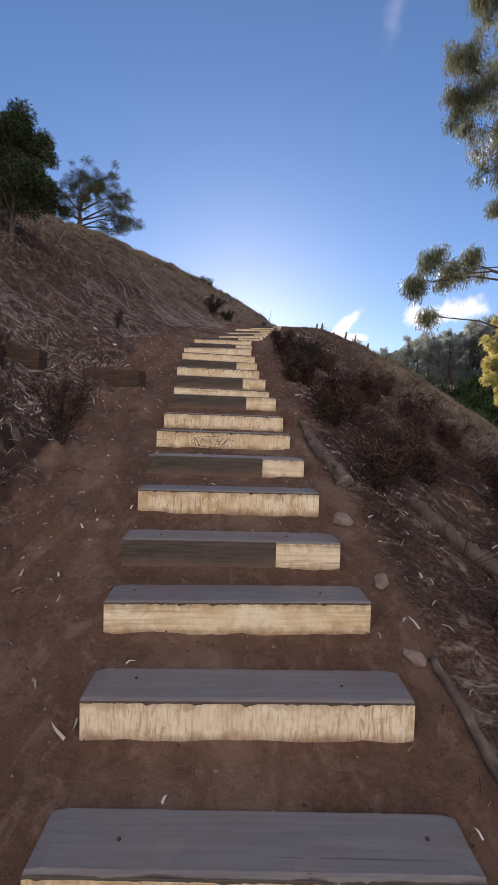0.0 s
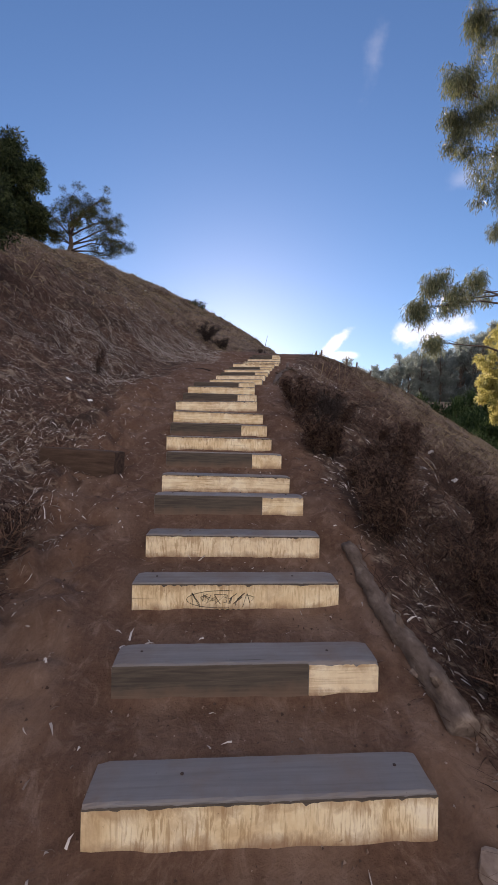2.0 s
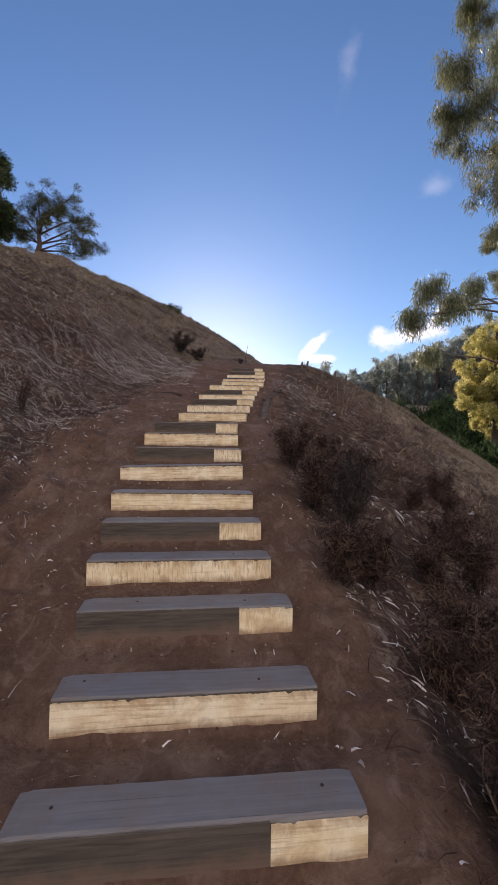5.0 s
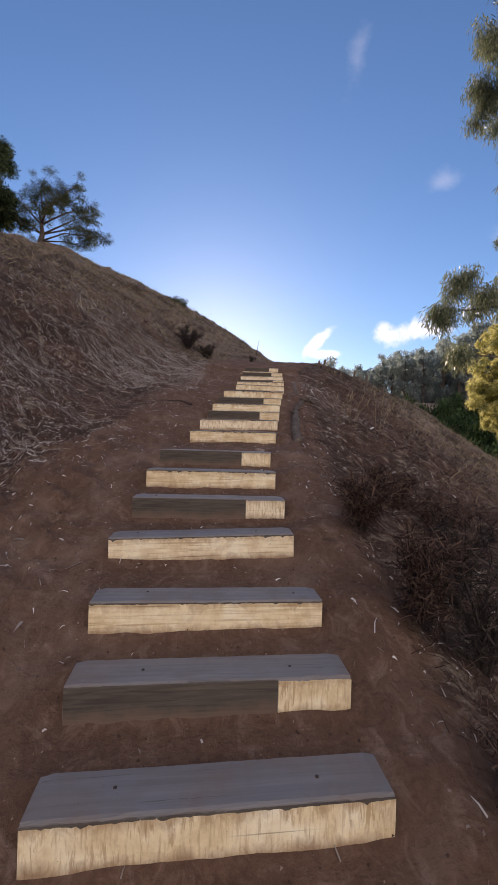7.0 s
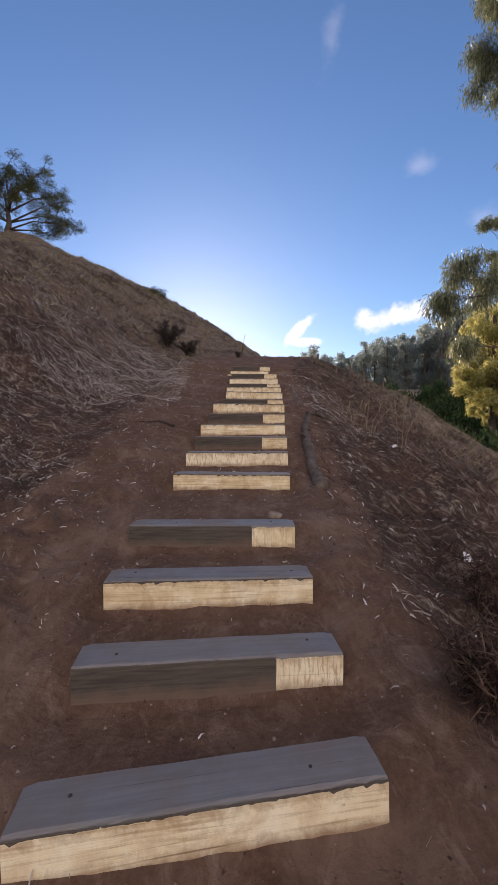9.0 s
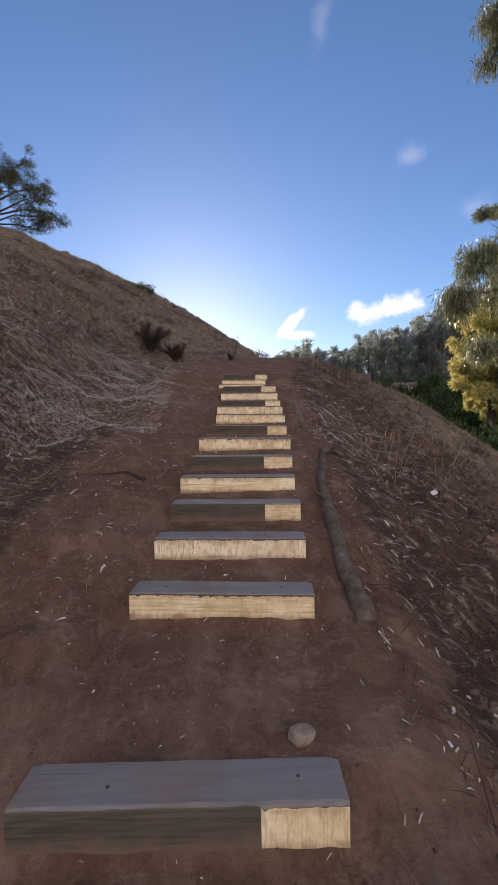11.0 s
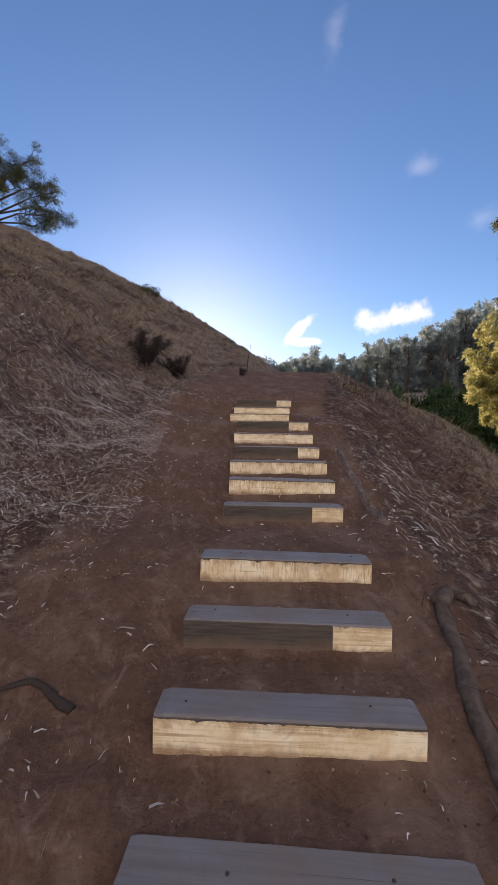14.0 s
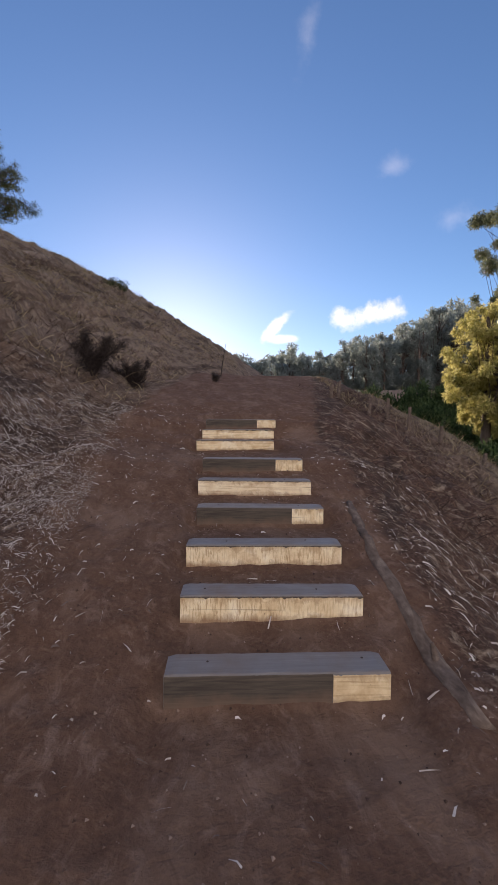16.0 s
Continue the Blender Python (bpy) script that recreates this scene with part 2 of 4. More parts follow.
def paint_material():
    k = Nodes("cream_paint")
    shift = k.n.new("ShaderNodeVectorMath")
    shift.operation = "ADD"
    k.l.new(k.co, shift.inputs[0])
    spin = k.n.new("ShaderNodeCombineXYZ")
    r = k.random()
    k.l.new(k.math("MULTIPLY", r, 37.0), spin.inputs[0])
    k.l.new(spin.outputs[0], shift.inputs[1])
    co = shift.outputs[0]

    def stretched(scale, turn=0.0):
        m = k.n.new("ShaderNodeMapping")
        m.inputs["Scale"].default_value, m.inputs["Rotation"].default_value = scale, (0, turn, 0)
        k.l.new(co, m.inputs[0])
        return m.outputs[0]

    blot = k.noise(6.5, 6, 0.62, co, 0.4)
    patch = k.noise(3.1, 4, 0.55, co)
    c = k.ramp(blot, [(0.30, (0.56, 0.405, 0.225)), (0.47, (0.735, 0.60, 0.375)), (0.62, (0.83, 0.735, 0.52)), (0.75, (0.87, 0.80, 0.63))])
    c = k.mix(k.ramp(k.math("FRACT", k.math("MULTIPLY", r, 7.3)), [(0.5, 0.0), (0.95, 0.4)]), c, (0.86, 0.79, 0.63))
    # arcs left by the saw, on some stretches leaning one way and on some the other
    saw_a = k.noise(1.0, 4, 0.6, stretched((95, 8, 9), 0.55), 0.9)
    saw_b = k.noise(1.0, 4, 0.6, stretched((80, 8, 10), -0.35), 0.9)
    saw = k.mix(k.ramp(patch, [(0.46, 0.0), (0.54, 1.0)]), saw_a, saw_b)
    grain = k.noise(1.0, 6, 0.62, stretched((2.4, 8, 70)), 0.7)
    style = k.ramp(r, [(0.62, 0.0), (0.68, 0.85)])
    marks = k.mix(style, saw, grain)
    worn = k.math("MULTIPLY", k.ramp(marks, [(0.38, 1.0), (0.51, 0.0)]), k.ramp(patch, [(0.32, 0.3), (0.6, 0.85)]))
    c = k.mix(worn, c, (0.43, 0.295, 0.155))
    grime = k.noise(4.2, 6, 0.7, co, 0.8)
    c = k.mix(k.ramp(grime, [(0.54, 0.0), (0.70, 0.7)]), c, (0.47, 0.335, 0.20))
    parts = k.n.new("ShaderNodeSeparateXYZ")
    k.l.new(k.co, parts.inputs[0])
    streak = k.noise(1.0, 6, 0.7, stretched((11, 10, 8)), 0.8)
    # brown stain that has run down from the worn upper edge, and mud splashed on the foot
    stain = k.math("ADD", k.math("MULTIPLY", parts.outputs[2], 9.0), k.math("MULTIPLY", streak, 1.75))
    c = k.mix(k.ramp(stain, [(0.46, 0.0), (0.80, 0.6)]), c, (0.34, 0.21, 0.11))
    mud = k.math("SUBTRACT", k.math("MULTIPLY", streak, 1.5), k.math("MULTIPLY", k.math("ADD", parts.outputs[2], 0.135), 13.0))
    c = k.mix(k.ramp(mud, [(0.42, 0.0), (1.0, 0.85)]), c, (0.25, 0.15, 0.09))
    c = k.mix(k.ramp(k.noise(40, 4, 0.7, co), [(0.67, 0.0), (0.74, 0.8)]), c, (0.13, 0.085, 0.05))
    crack = k.noise(1.0, 3, 0.5, stretched((0.8, 8, 55)), 0.5)
    c = k.mix(k.ramp(crack, [(0.67, 0.0), (0.71, 0.75)]), c, (0.17, 0.105, 0.06))
    return k.done(c, 0.72, marks, 0.6, 0.004, spec=0.25)


def plain_material(name, stops, scale=12.0, rough=0.9, stretch=(1, 1, 1), bump=0.3, island=0.0, through_light=0.0, spec=0.25):
    """Two scales of noise over a ramp of colours, with some shift from piece to piece."""
    k = Nodes(name)
    v = k.noise(scale, 6, 0.62, k.mapped(stretch))
    if island:
        v = k.math("ADD", k.math("MULTIPLY", v, 1 - island), k.math("MULTIPLY", k.island(), island))
    c = k.ramp(v, stops)
    c = k.mix(k.ramp(k.noise(scale * 0.17, 3), [(0.4, 0.0), (0.75, 0.35)]), c, stops[0][1])
    return k.done(c, rough, v if bump else None, bump, 0.01, through_light, spec)


M_GROUND = ground_material()
M_TIMBER, M_BARE, M_PAINT = timber_material(), bare_face_material(), paint_material()
M_BARK = plain_material("bark", [(0.3, (0.045, 0.034, 0.028)), (0.6, (0.12, 0.095, 0.078)), (0.8, (0.21, 0.18, 0.15))], 5, stretch=(3, 3, 0.6), bump=0.6)
M_LOG = plain_material("grey_dead_wood", [(0.3, (0.06, 0.044, 0.036)), (0.55, (0.14, 0.108, 0.088)), (0.8, (0.27, 0.225, 0.19))], 5, stretch=(4, 1.8, 4), bump=0.8)
M_STONE = plain_material("pale_stone", [(0.3, (0.14, 0.10, 0.08)), (0.6, (0.28, 0.225, 0.185)), (0.8, (0.42, 0.37, 0.32))], 14, bump=0.9)
M_STRAW = plain_material("straw", [(0.25, (0.10, 0.072, 0.052)), (0.5, (0.23, 0.18, 0.135)), (0.78, (0.46, 0.40, 0.33))], 3, island=0.8, bump=0)
M_CHIP = plain_material("pale_litter", [(0.25, (0.13, 0.10, 0.085)), (0.5, (0.33, 0.295, 0.275)), (0.82, (0.64, 0.61, 0.59))], 3, island=0.85, bump=0)
M_WEED = plain_material("dry_weed", [(0.25, (0.030, 0.018, 0.015)), (0.5, (0.076, 0.044, 0.034)), (0.78, (0.17, 0.11, 0.078))], 2, island=0.8, bump=0, through_light=0.25)
M_GRASS = plain_material("dry_grass", [(0.25, (0.13, 0.098, 0.058)), (0.5, (0.28, 0.22, 0.13)), (0.75, (0.46, 0.38, 0.235))], 2, island=0.8, bump=0, through_light=0.35)
M_TWIG = plain_material("dark_twig", [(0.3, (0.016, 0.012, 0.011)), (0.6, (0.045, 0.034, 0.030)), (0.8, (0.09, 0.07, 0.06))], 3, island=0.7, bump=0)
M_PINE = plain_material("pine_needles", [(0.25, (0.018, 0.030, 0.014)), (0.5, (0.040, 0.062, 0.026)), (0.75, (0.085, 0.105, 0.042))], 2, island=0.8, bump=0, through_light=0.25)
M_OAK = plain_material("grey_green_leaf", [(0.25, (0.030, 0.042, 0.020)), (0.5, (0.065, 0.080, 0.036)), (0.75, (0.12, 0.125, 0.055))], 2, island=0.8, bump=0, through_light=0.35)
# gum leaf brightened and yellowed, with the sunlight put into its colour
M_GUM_SUNLIT = plain_material("gum_leaf", [(0.25, (0.32, 0.31, 0.10)), (0.5, (0.52, 0.49, 0.18)), (0.75, (0.68, 0.62, 0.28))], 2, island=0.8, bump=0, through_light=0.7, rough=0.5, spec=0.4)
# grey-green gum leaf, darkened as the shaded copy of the sunlit one
M_GUM_SHADED = plain_material("shaded_grey_gum_leaf", [(0.25, (0.090, 0.118, 0.062)), (0.5, (0.178, 0.200, 0.105)), (0.75, (0.31, 0.315, 0.17))], 2, island=0.8, bump=0, through_light=0.45, rough=0.32, spec=0.6)
# leaves paled to blue-grey, so the distance haze is in their colour
M_FOREST_HAZY = plain_material("hazy_forest_leaf", [(0.25, (0.17, 0.215, 0.21)), (0.5, (0.25, 0.30, 0.285)), (0.75, (0.36, 0.40, 0.375))], 2, island=0.7, bump=0, through_light=0.75, rough=0.35, spec=0.6)
M_UNDER = plain_material("underwood_leaf", [(0.25, (0.018, 0.040, 0.016)), (0.5, (0.038, 0.072, 0.026)), (0.75, (0.070, 0.11, 0.04))], 2, island=0.7, bump=0, through_light=0.25)
M_OLD = plain_material("old_timber_wood", [(0.3, (0.034, 0.021, 0.015)), (0.6, (0.085, 0.055, 0.040)), (0.85, (0.15, 0.105, 0.080))], 6, stretch=(0.5, 4, 4), bump=0.8)
M_PAPER = plain_material("paper_scrap", [(0.3, (0.55, 0.55, 0.56)), (0.7, (0.80, 0.80, 0.80))], 20, bump=0.1)
M_INK = plain_material("black_marker", [(0.3, (0.020, 0.018, 0.016)), (0.7, (0.05, 0.045, 0.04))], 30, bump=0)
M_IRON = plain_material("rusty_iron", [(0.3, (0.03, 0.022, 0.02)), (0.7, (0.08, 0.055, 0.045))], 60, bump=0.2, rough=0.6)

# ---- mesh helpers ----


def mesh_of(name, verts, faces, material, smooth=False):
    me = bpy.data.meshes.new(name)
    me.from_pydata([tuple(v) for v in verts] if not isinstance(verts, np.ndarray) else verts.tolist(), [], faces if isinstance(faces, list) else faces.tolist())
    me.materials.append(material)
    if smooth:
        me.polygons.foreach_set("use_smooth", np.ones(len(me.polygons), dtype=bool))
    me.update()
    return me


def part(name, data, material, parent=None, label="", smooth=False):
    """Links a bmesh or a (verts, faces) pair as one mesh object, under a parent where one is given."""
    if isinstance(data, bmesh.types.BMesh):
        me = bpy.data.meshes.new(name)
        data.to_mesh(me)
        data.free()
        me.materials.append(material)
        if smooth:
            me.polygons.foreach_set("use_smooth", np.ones(len(me.polygons), dtype=bool))
    else:
        me = mesh_of(name, data[0], data[1], material, smooth)
    ob = new(name, me)
    if parent is not None:
        ob.parent = parent
    if label:
        tagged(ob, label)
    return ob


def tube(points, radii, sides=8, rough=0.0, rng=None):
    """A tapered tube along points, closed at its ends."""
    pts = [Vector(p) for p in points]
    verts, faces = [], []
    for i, p in enumerate(pts):
        d = (pts[min(i + 1, len(pts) - 1)] - pts[max(i - 1, 0)]).normalized()
        a = d.cross(Vector((0.31, 0.12, 0.94)) if abs(d.z) < 0.9 else Vector((1, 0.1, 0))).normalized()
        b = d.cross(a)
        for s in range(sides):
            w = 2 * math.pi * s / sides
            r = radii[i] * (1 + (rng.uniform(-rough, rough) if rng else 0))
            verts.append(p + (a * math.cos(w) + b * math.sin(w)) * r)
    for i in range(len(pts) - 1):
        for s in range(sides):
            t = (s + 1) % sides
            faces.append((i * sides + s, i * sides + t, (i + 1) * sides + t, (i + 1) * sides + s))
    faces.append(tuple(range(sides - 1, -1, -1)))
    faces.append(tuple(range((len(pts) - 1) * sides, len(pts) * sides)))
    return verts, faces


def join(pieces):
    verts, faces = [], []
    for v, f in pieces:
        k = len(verts)
        verts += list(v)
        faces += [tuple(i + k for i in q) for q in f]
    return verts, faces


def blades(base, tip, width, bow, rng):
    """Ribbons from base to tip (both N x 3), each bowed by a vector (N x 3) and ending in a point: five corners, three faces at most."""
    n = len(base)
    along = tip - base
    side = np.cross(along, rng.normal(size=(n, 3)))
    side /= np.linalg.norm(side, axis=1, keepdims=True) + 1e-9
    side *= np.asarray(width).reshape(-1, 1)
    mid = base + along * 0.5 + bow
    v = np.stack([base - side, base + side, mid + side * 0.8, mid - side * 0.8, tip], axis=1).reshape(-1, 3)
    k = np.arange(n)[:, None] * 5
    quads = (k + np.array([[0, 1, 2, 3]])).tolist()
    tris = (k + np.array([[3, 2, 4]])).tolist()
    return v, quads + tris


def value_noise(x, y, seed=0):
    """Smooth noise of two coordinates, about -1 to 1."""
    xi, yi = np.floor(x).astype(np.int64), np.floor(y).astype(np.int64)
    fx, fy = x - xi, y - yi
    fx, fy = fx * fx * (3 - 2 * fx), fy * fy * (3 - 2 * fy)

    def corner(a, b):
        h = (a * 374761393 + b * 668265263 + seed * 974634777) & 0xFFFFFFFF
        h = ((h ^ (h >> 13)) * 1274126177) & 0xFFFFFFFF
        return ((h ^ (h >> 16)) & 0xFFFF) / 32767.5 - 1.0

    return (corner(xi, yi) * (1 - fx) + corner(xi + 1, yi) * fx) * (1 - fy) + (corner(xi, yi + 1) * (1 - fx) + corner(xi + 1, yi + 1) * fx) * fy


def fbm(x, y, octaves=4, seed=0):
    total, amp = 0.0, 1.0
    for o in range(octaves):
        total = total + amp * value_noise(x * 2**o, y * 2**o, seed + o * 17)
        amp *= 0.5
    return total


def smooth01(v, lo, hi):
    t = np.clip((v - lo) / (hi - lo), 0, 1)
    return t * t * (3 - 2 * t)


# ---- the stairs' plan: for each timber its two upper front corners, and the painted share of its face ----
STEPS = [
    ((-0.53, 0.93, 0.33), (0.67, 0.95, 0.33), 1.0),
    ((-0.55, 1.33, 0.51), (0.64, 1.37, 0.515), 1.0),
    ((-0.602, 1.70, 0.695), (0.591, 1.772, 0.699), 1.0),
    ((-0.64, 2.06, 0.870), (0.522, 2.12, 0.867), 0.30),
    ((-0.673, 2.475, 1.064), (0.469, 2.538, 1.064), 1.0),
    ((-0.735, 2.95, 1.240), (0.429, 3.021, 1.235), 0.27),
    ((-0.79, 3.46, 1.416), (0.367, 3.534, 1.410), 1.0),
    ((-0.829, 3.93, 1.578), (0.335, 3.968, 1.572), 1.0),
    ((-0.865, 4.335, 1.788), (0.282, 4.389, 1.780), 0.28),
    ((-0.905, 4.818, 1.908), (0.229, 4.889, 1.892), 1.0),
    ((-0.955, 5.26, 2.092), (0.193, 5.339, 2.082), 0.26),
    ((-1.025, 5.627, 2.254), (0.114, 5.712, 2.242), 1.0),
    ((-1.055, 6.02, 2.415), (0.084, 6.097, 2.401), 0.27),
    ((-1.09, 6.405, 2.584), (0.049, 6.48, 2.565), 1.0),
    ((-1.157, 6.945, 2.758), (-0.016, 7.01, 2.780), 1.0),
    ((-1.135, 7.46, 2.935), (-0.009, 7.474, 2.925), 0.26),
    ((-1.129, 7.95, 3.104), (-0.03, 7.915, 3.096), 1.0),
    ((-1.11, 8.53, 3.258), (-0.021, 8.428, 3.250), 0.26),
    ((-0.922, 9.658, 3.481), (0.152, 9.482, 3.469), 1.0),
    ((-0.836, 10.187, 3.652), (0.234, 10.009, 3.645), 1.0),
    ((-0.755, 10.69, 3.805), (0.318, 10.51, 3.794), 0.27),
    ((-0.702, 11.205, 3.962), (0.39, 11.041, 3.949), 1.0),
    ((-0.610, 11.715, 4.118), (0.478, 11.555, 4.102), 0.28),
    ((-0.53, 12.199, 4.300), (0.567, 12.047, 4.273), 1.0),
    ((-0.345, 13.24, 4.445), (0.738, 13.137, 4.421), 0.26),
    ((-0.274, 13.713, 4.627), (0.808, 13.612, 4.594), 1.0),
    ((-0.24, 14.255, 4.767), (0.866, 14.111, 4.752), 1.0),
    ((-0.15, 14.91, 4.908), (0.95, 14.756, 4.888), 0.25),
    ((-0.123, 15.423, 5.083), (0.986, 15.238, 5.061), 1.0),
    ((-0.06, 15.88, 5.257), (1.033, 15.709, 5.239), 0.27),
    ((-0.10, 17.11, 5.425), (0.98, 16.975, 5.410), 1.0),
    ((0.0, 17.56, 5.570), (1.077, 17.43, 5.553), 1.0),
    ((0.07, 17.83, 5.730), (1.159, 17.683, 5.713), 0.27),
]
DEEP, TALL = 0.19, 0.20
MID_Y = np.array([(a[1] + b[1]) / 2 for a, b, _ in STEPS])
MID_Z = np.array([(a[2] + b[2]) / 2 for a, b, _ in STEPS])
MID_X = np.array([(a[0] + b[0]) / 2 for a, b, _ in STEPS])
SLOPE_Y = np.concatenate([[-40, -8, -2, 0.2], MID_Y + 0.1, [19.5, 22.0, 24.5, 26.5, 30, 40, 60, 120]])
SLOPE_Z = np.concatenate([[-7, -2.6, -0.8, -0.02], MID_Z - 0.05, [6.12, 6.68, 7.22, 7.48, 7.3, 5.5, 1.0, -12]])
LINE_Y = np.concatenate([[-40, 0.2], MID_Y, [20, 24, 30, 60, 120]])
LINE_X = np.concatenate([[0.5, 0.1], MID_X, [0.9, 1.5, 4.2, 12.0, 30.0]])
# the soil along the stairs: it ramps from one timber's back to the foot of the next
RAMP_Y, RAMP_Z = [], []
for y, z in zip(MID_Y, MID_Z):
    RAMP_Y += [y - 0.03, y + 0.05, y + DEEP - 0.02]
    RAMP_Z += [z - 0.166, z - 0.11, z - 0.02]
RAMP_Y, RAMP_Z = np.array(RAMP_Y), np.array(RAMP_Z)


def ground_height(x, y, fine=True):
    """The height of the ground at x, y (arrays)."""
    x, y = np.asarray(x, float), np.asarray(y, float)
    zp, xc = np.interp(y, SLOPE_Y, SLOPE_Z), np.interp(y, LINE_Y, LINE_X)
    # right-hand bank, falling to a valley
    edge = xc + np.interp(y, [0, 9, 14, 19, 24, 40], [0.78, 0.80, 0.85, 1.5, 2.2, 2.5])
    d = np.maximum(x - edge, 0)
    fall = np.where(d < 4.5, 0.40 * d, 1.8 + 0.62 * (d - 4.5))
    fall = np.minimum(fall, 17 + 0.02 * d) * smooth01(d, -0.3, 0.9)
    z = zp - fall
    # left-hand terrace and the hill above it
    left = np.maximum(xc - 0.75 - x, 0)
    terrace = zp + 0.10 * left
    hill = -1.13 - 0.674 * x + 0.331 * y + 1.5 * np.exp(-(((x - 1) / 3.5) ** 2)) * smooth01(y, 22, 30)
    cap = 1.75 + 0.258 * y - 0.60 * x - 0.18 * x * x / np.maximum(y, 8) - 0.006 * np.maximum(y - 56, 0) ** 2
    far_off = np.maximum(y, 47.5) / 47.5
    cap = cap - far_off * (0.07 * np.maximum(-x / far_off - 10, 0) ** 1.5 + 0.20 * np.maximum(-x / far_off - 17, 0) ** 1.6)
    cap = cap - smooth01(-x, 4.0, 10.5) * np.interp(y, [20, 26, 34, 44, 52, 60], [1.15, 1.1, 0.9, 0.6, 0.4, 0.2])
    cap = cap + 3.7 * np.exp(-(((x + 29.0) / 6.2) ** 2) - ((y - 63.0) / 9.0) ** 2)
    k = 1.2
    m = np.clip(0.5 + 0.5 * (cap - hill) / k, 0, 1)
    hill = cap * (1 - m) + hill * m - k * m * (1 - m)
    hill = np.maximum(hill, -40)
    hill = np.where(x < xc - 0.9, hill, -99)
    gap = hill - terrace
    up = terrace + np.where(gap > 0, gap * smooth01(left, 0.3 + 0.3 * (y < 16), np.interp(y, [15, 20], [3.2, 1.4])), 0)
    z = np.where(left > 0, up, z)
    wild = smooth01(np.maximum(left - 0.5, x - edge), 0.0, 1.0)
    z = z + wild * (0.10 * fbm(x * 0.9, y * 0.9, 3, 3) + 0.07 * fbm(x * 2.9, y * 2.3, 3, 63))
    side = smooth01(x - edge, 0.2, 1.4)
    z = z + side * 0.07 * fbm((x + 0.5 * y) * 0.6, (y - 0.5 * x) * 2.4, 3, 64)
    far = smooth01(left, 1.9, 4.2)
    across, along = -0.9 * x + 0.44 * y, 0.44 * x + 0.9 * y
    z = z + far * 0.30 * fbm(along * 0.28, across * 1.9, 3, 9)
    if fine:
        # clods and heel pits of the trodden track beside the stairs
        trod = smooth01(left, 0.0, 0.3) * (1 - smooth01(left, 1.0, 1.7)) * (1 - smooth01(y, 7.0, 11.0)) * (y > -2)
        z = z + trod * (0.12 * np.abs(fbm(x * 4.8, y * 3.0, 3, 61)) - 0.045)
        z = z + 0.018 * fbm(x * 3.1, y * 3.1, 4, 5) + 0.013 * fbm(x * 7.3, y * 6.1, 3, 6) + 0.008 * fbm(x * 17, y * 17, 2, 8)
    # valley floor, and the wooded rise beyond it
    z = np.maximum(z, -4.0)
    z = z + smooth01(x - 0.25 * y, -16, 30) * smooth01(y, 80, 170) * 24 + smooth01(np.hypot(x - 20, y - 60), 200, 800) * 20
    # the stairs' own soil
    inside = 1 - smooth01(np.abs(x - xc), 0.56, 0.74)
    inside = inside * smooth01(y, 0.6, 0.9) * (1 - smooth01(y, 18.0, 18.4))
    tilt = np.interp(y, MID_Y, [(b[1] - a[1]) / (b[0] - a[0]) for a, b, _ in STEPS])
    ramp = np.interp(y - (x - xc) * tilt, RAMP_Y, RAMP_Z) + (0.009 * fbm(x * 2.6, y * 3.4, 4, 21) + 0.006 * fbm(x * 11, y * 11, 3, 22) if fine else 0)
    return z * (1 - inside) + ramp * inside


def height_at(x, y):
    return float(ground_height(np.array([x]), np.array([y]))[0])


def spread(dense, lo, hi, grow=1.13, near=(0.0, 0.0), most=0.17):
    """Coordinates that are even between dense[0] and dense[1] (step dense[2]) and widen outside, as far as lo and hi; out to the limits of near the step stays under most."""
    c = list(np.arange(dense[0], dense[1], dense[2]))
    s = dense[2]
    while c[-1] < hi:
        s = min(s * grow, most) if c[-1] < near[1] else s * grow
        c.append(c[-1] + s)
    s = dense[2]
    while c[0] > lo:
        s = min(s * grow, most) if c[0] > near[0] else s * grow
        c.insert(0, c[0] - s)
    return np.array(c)


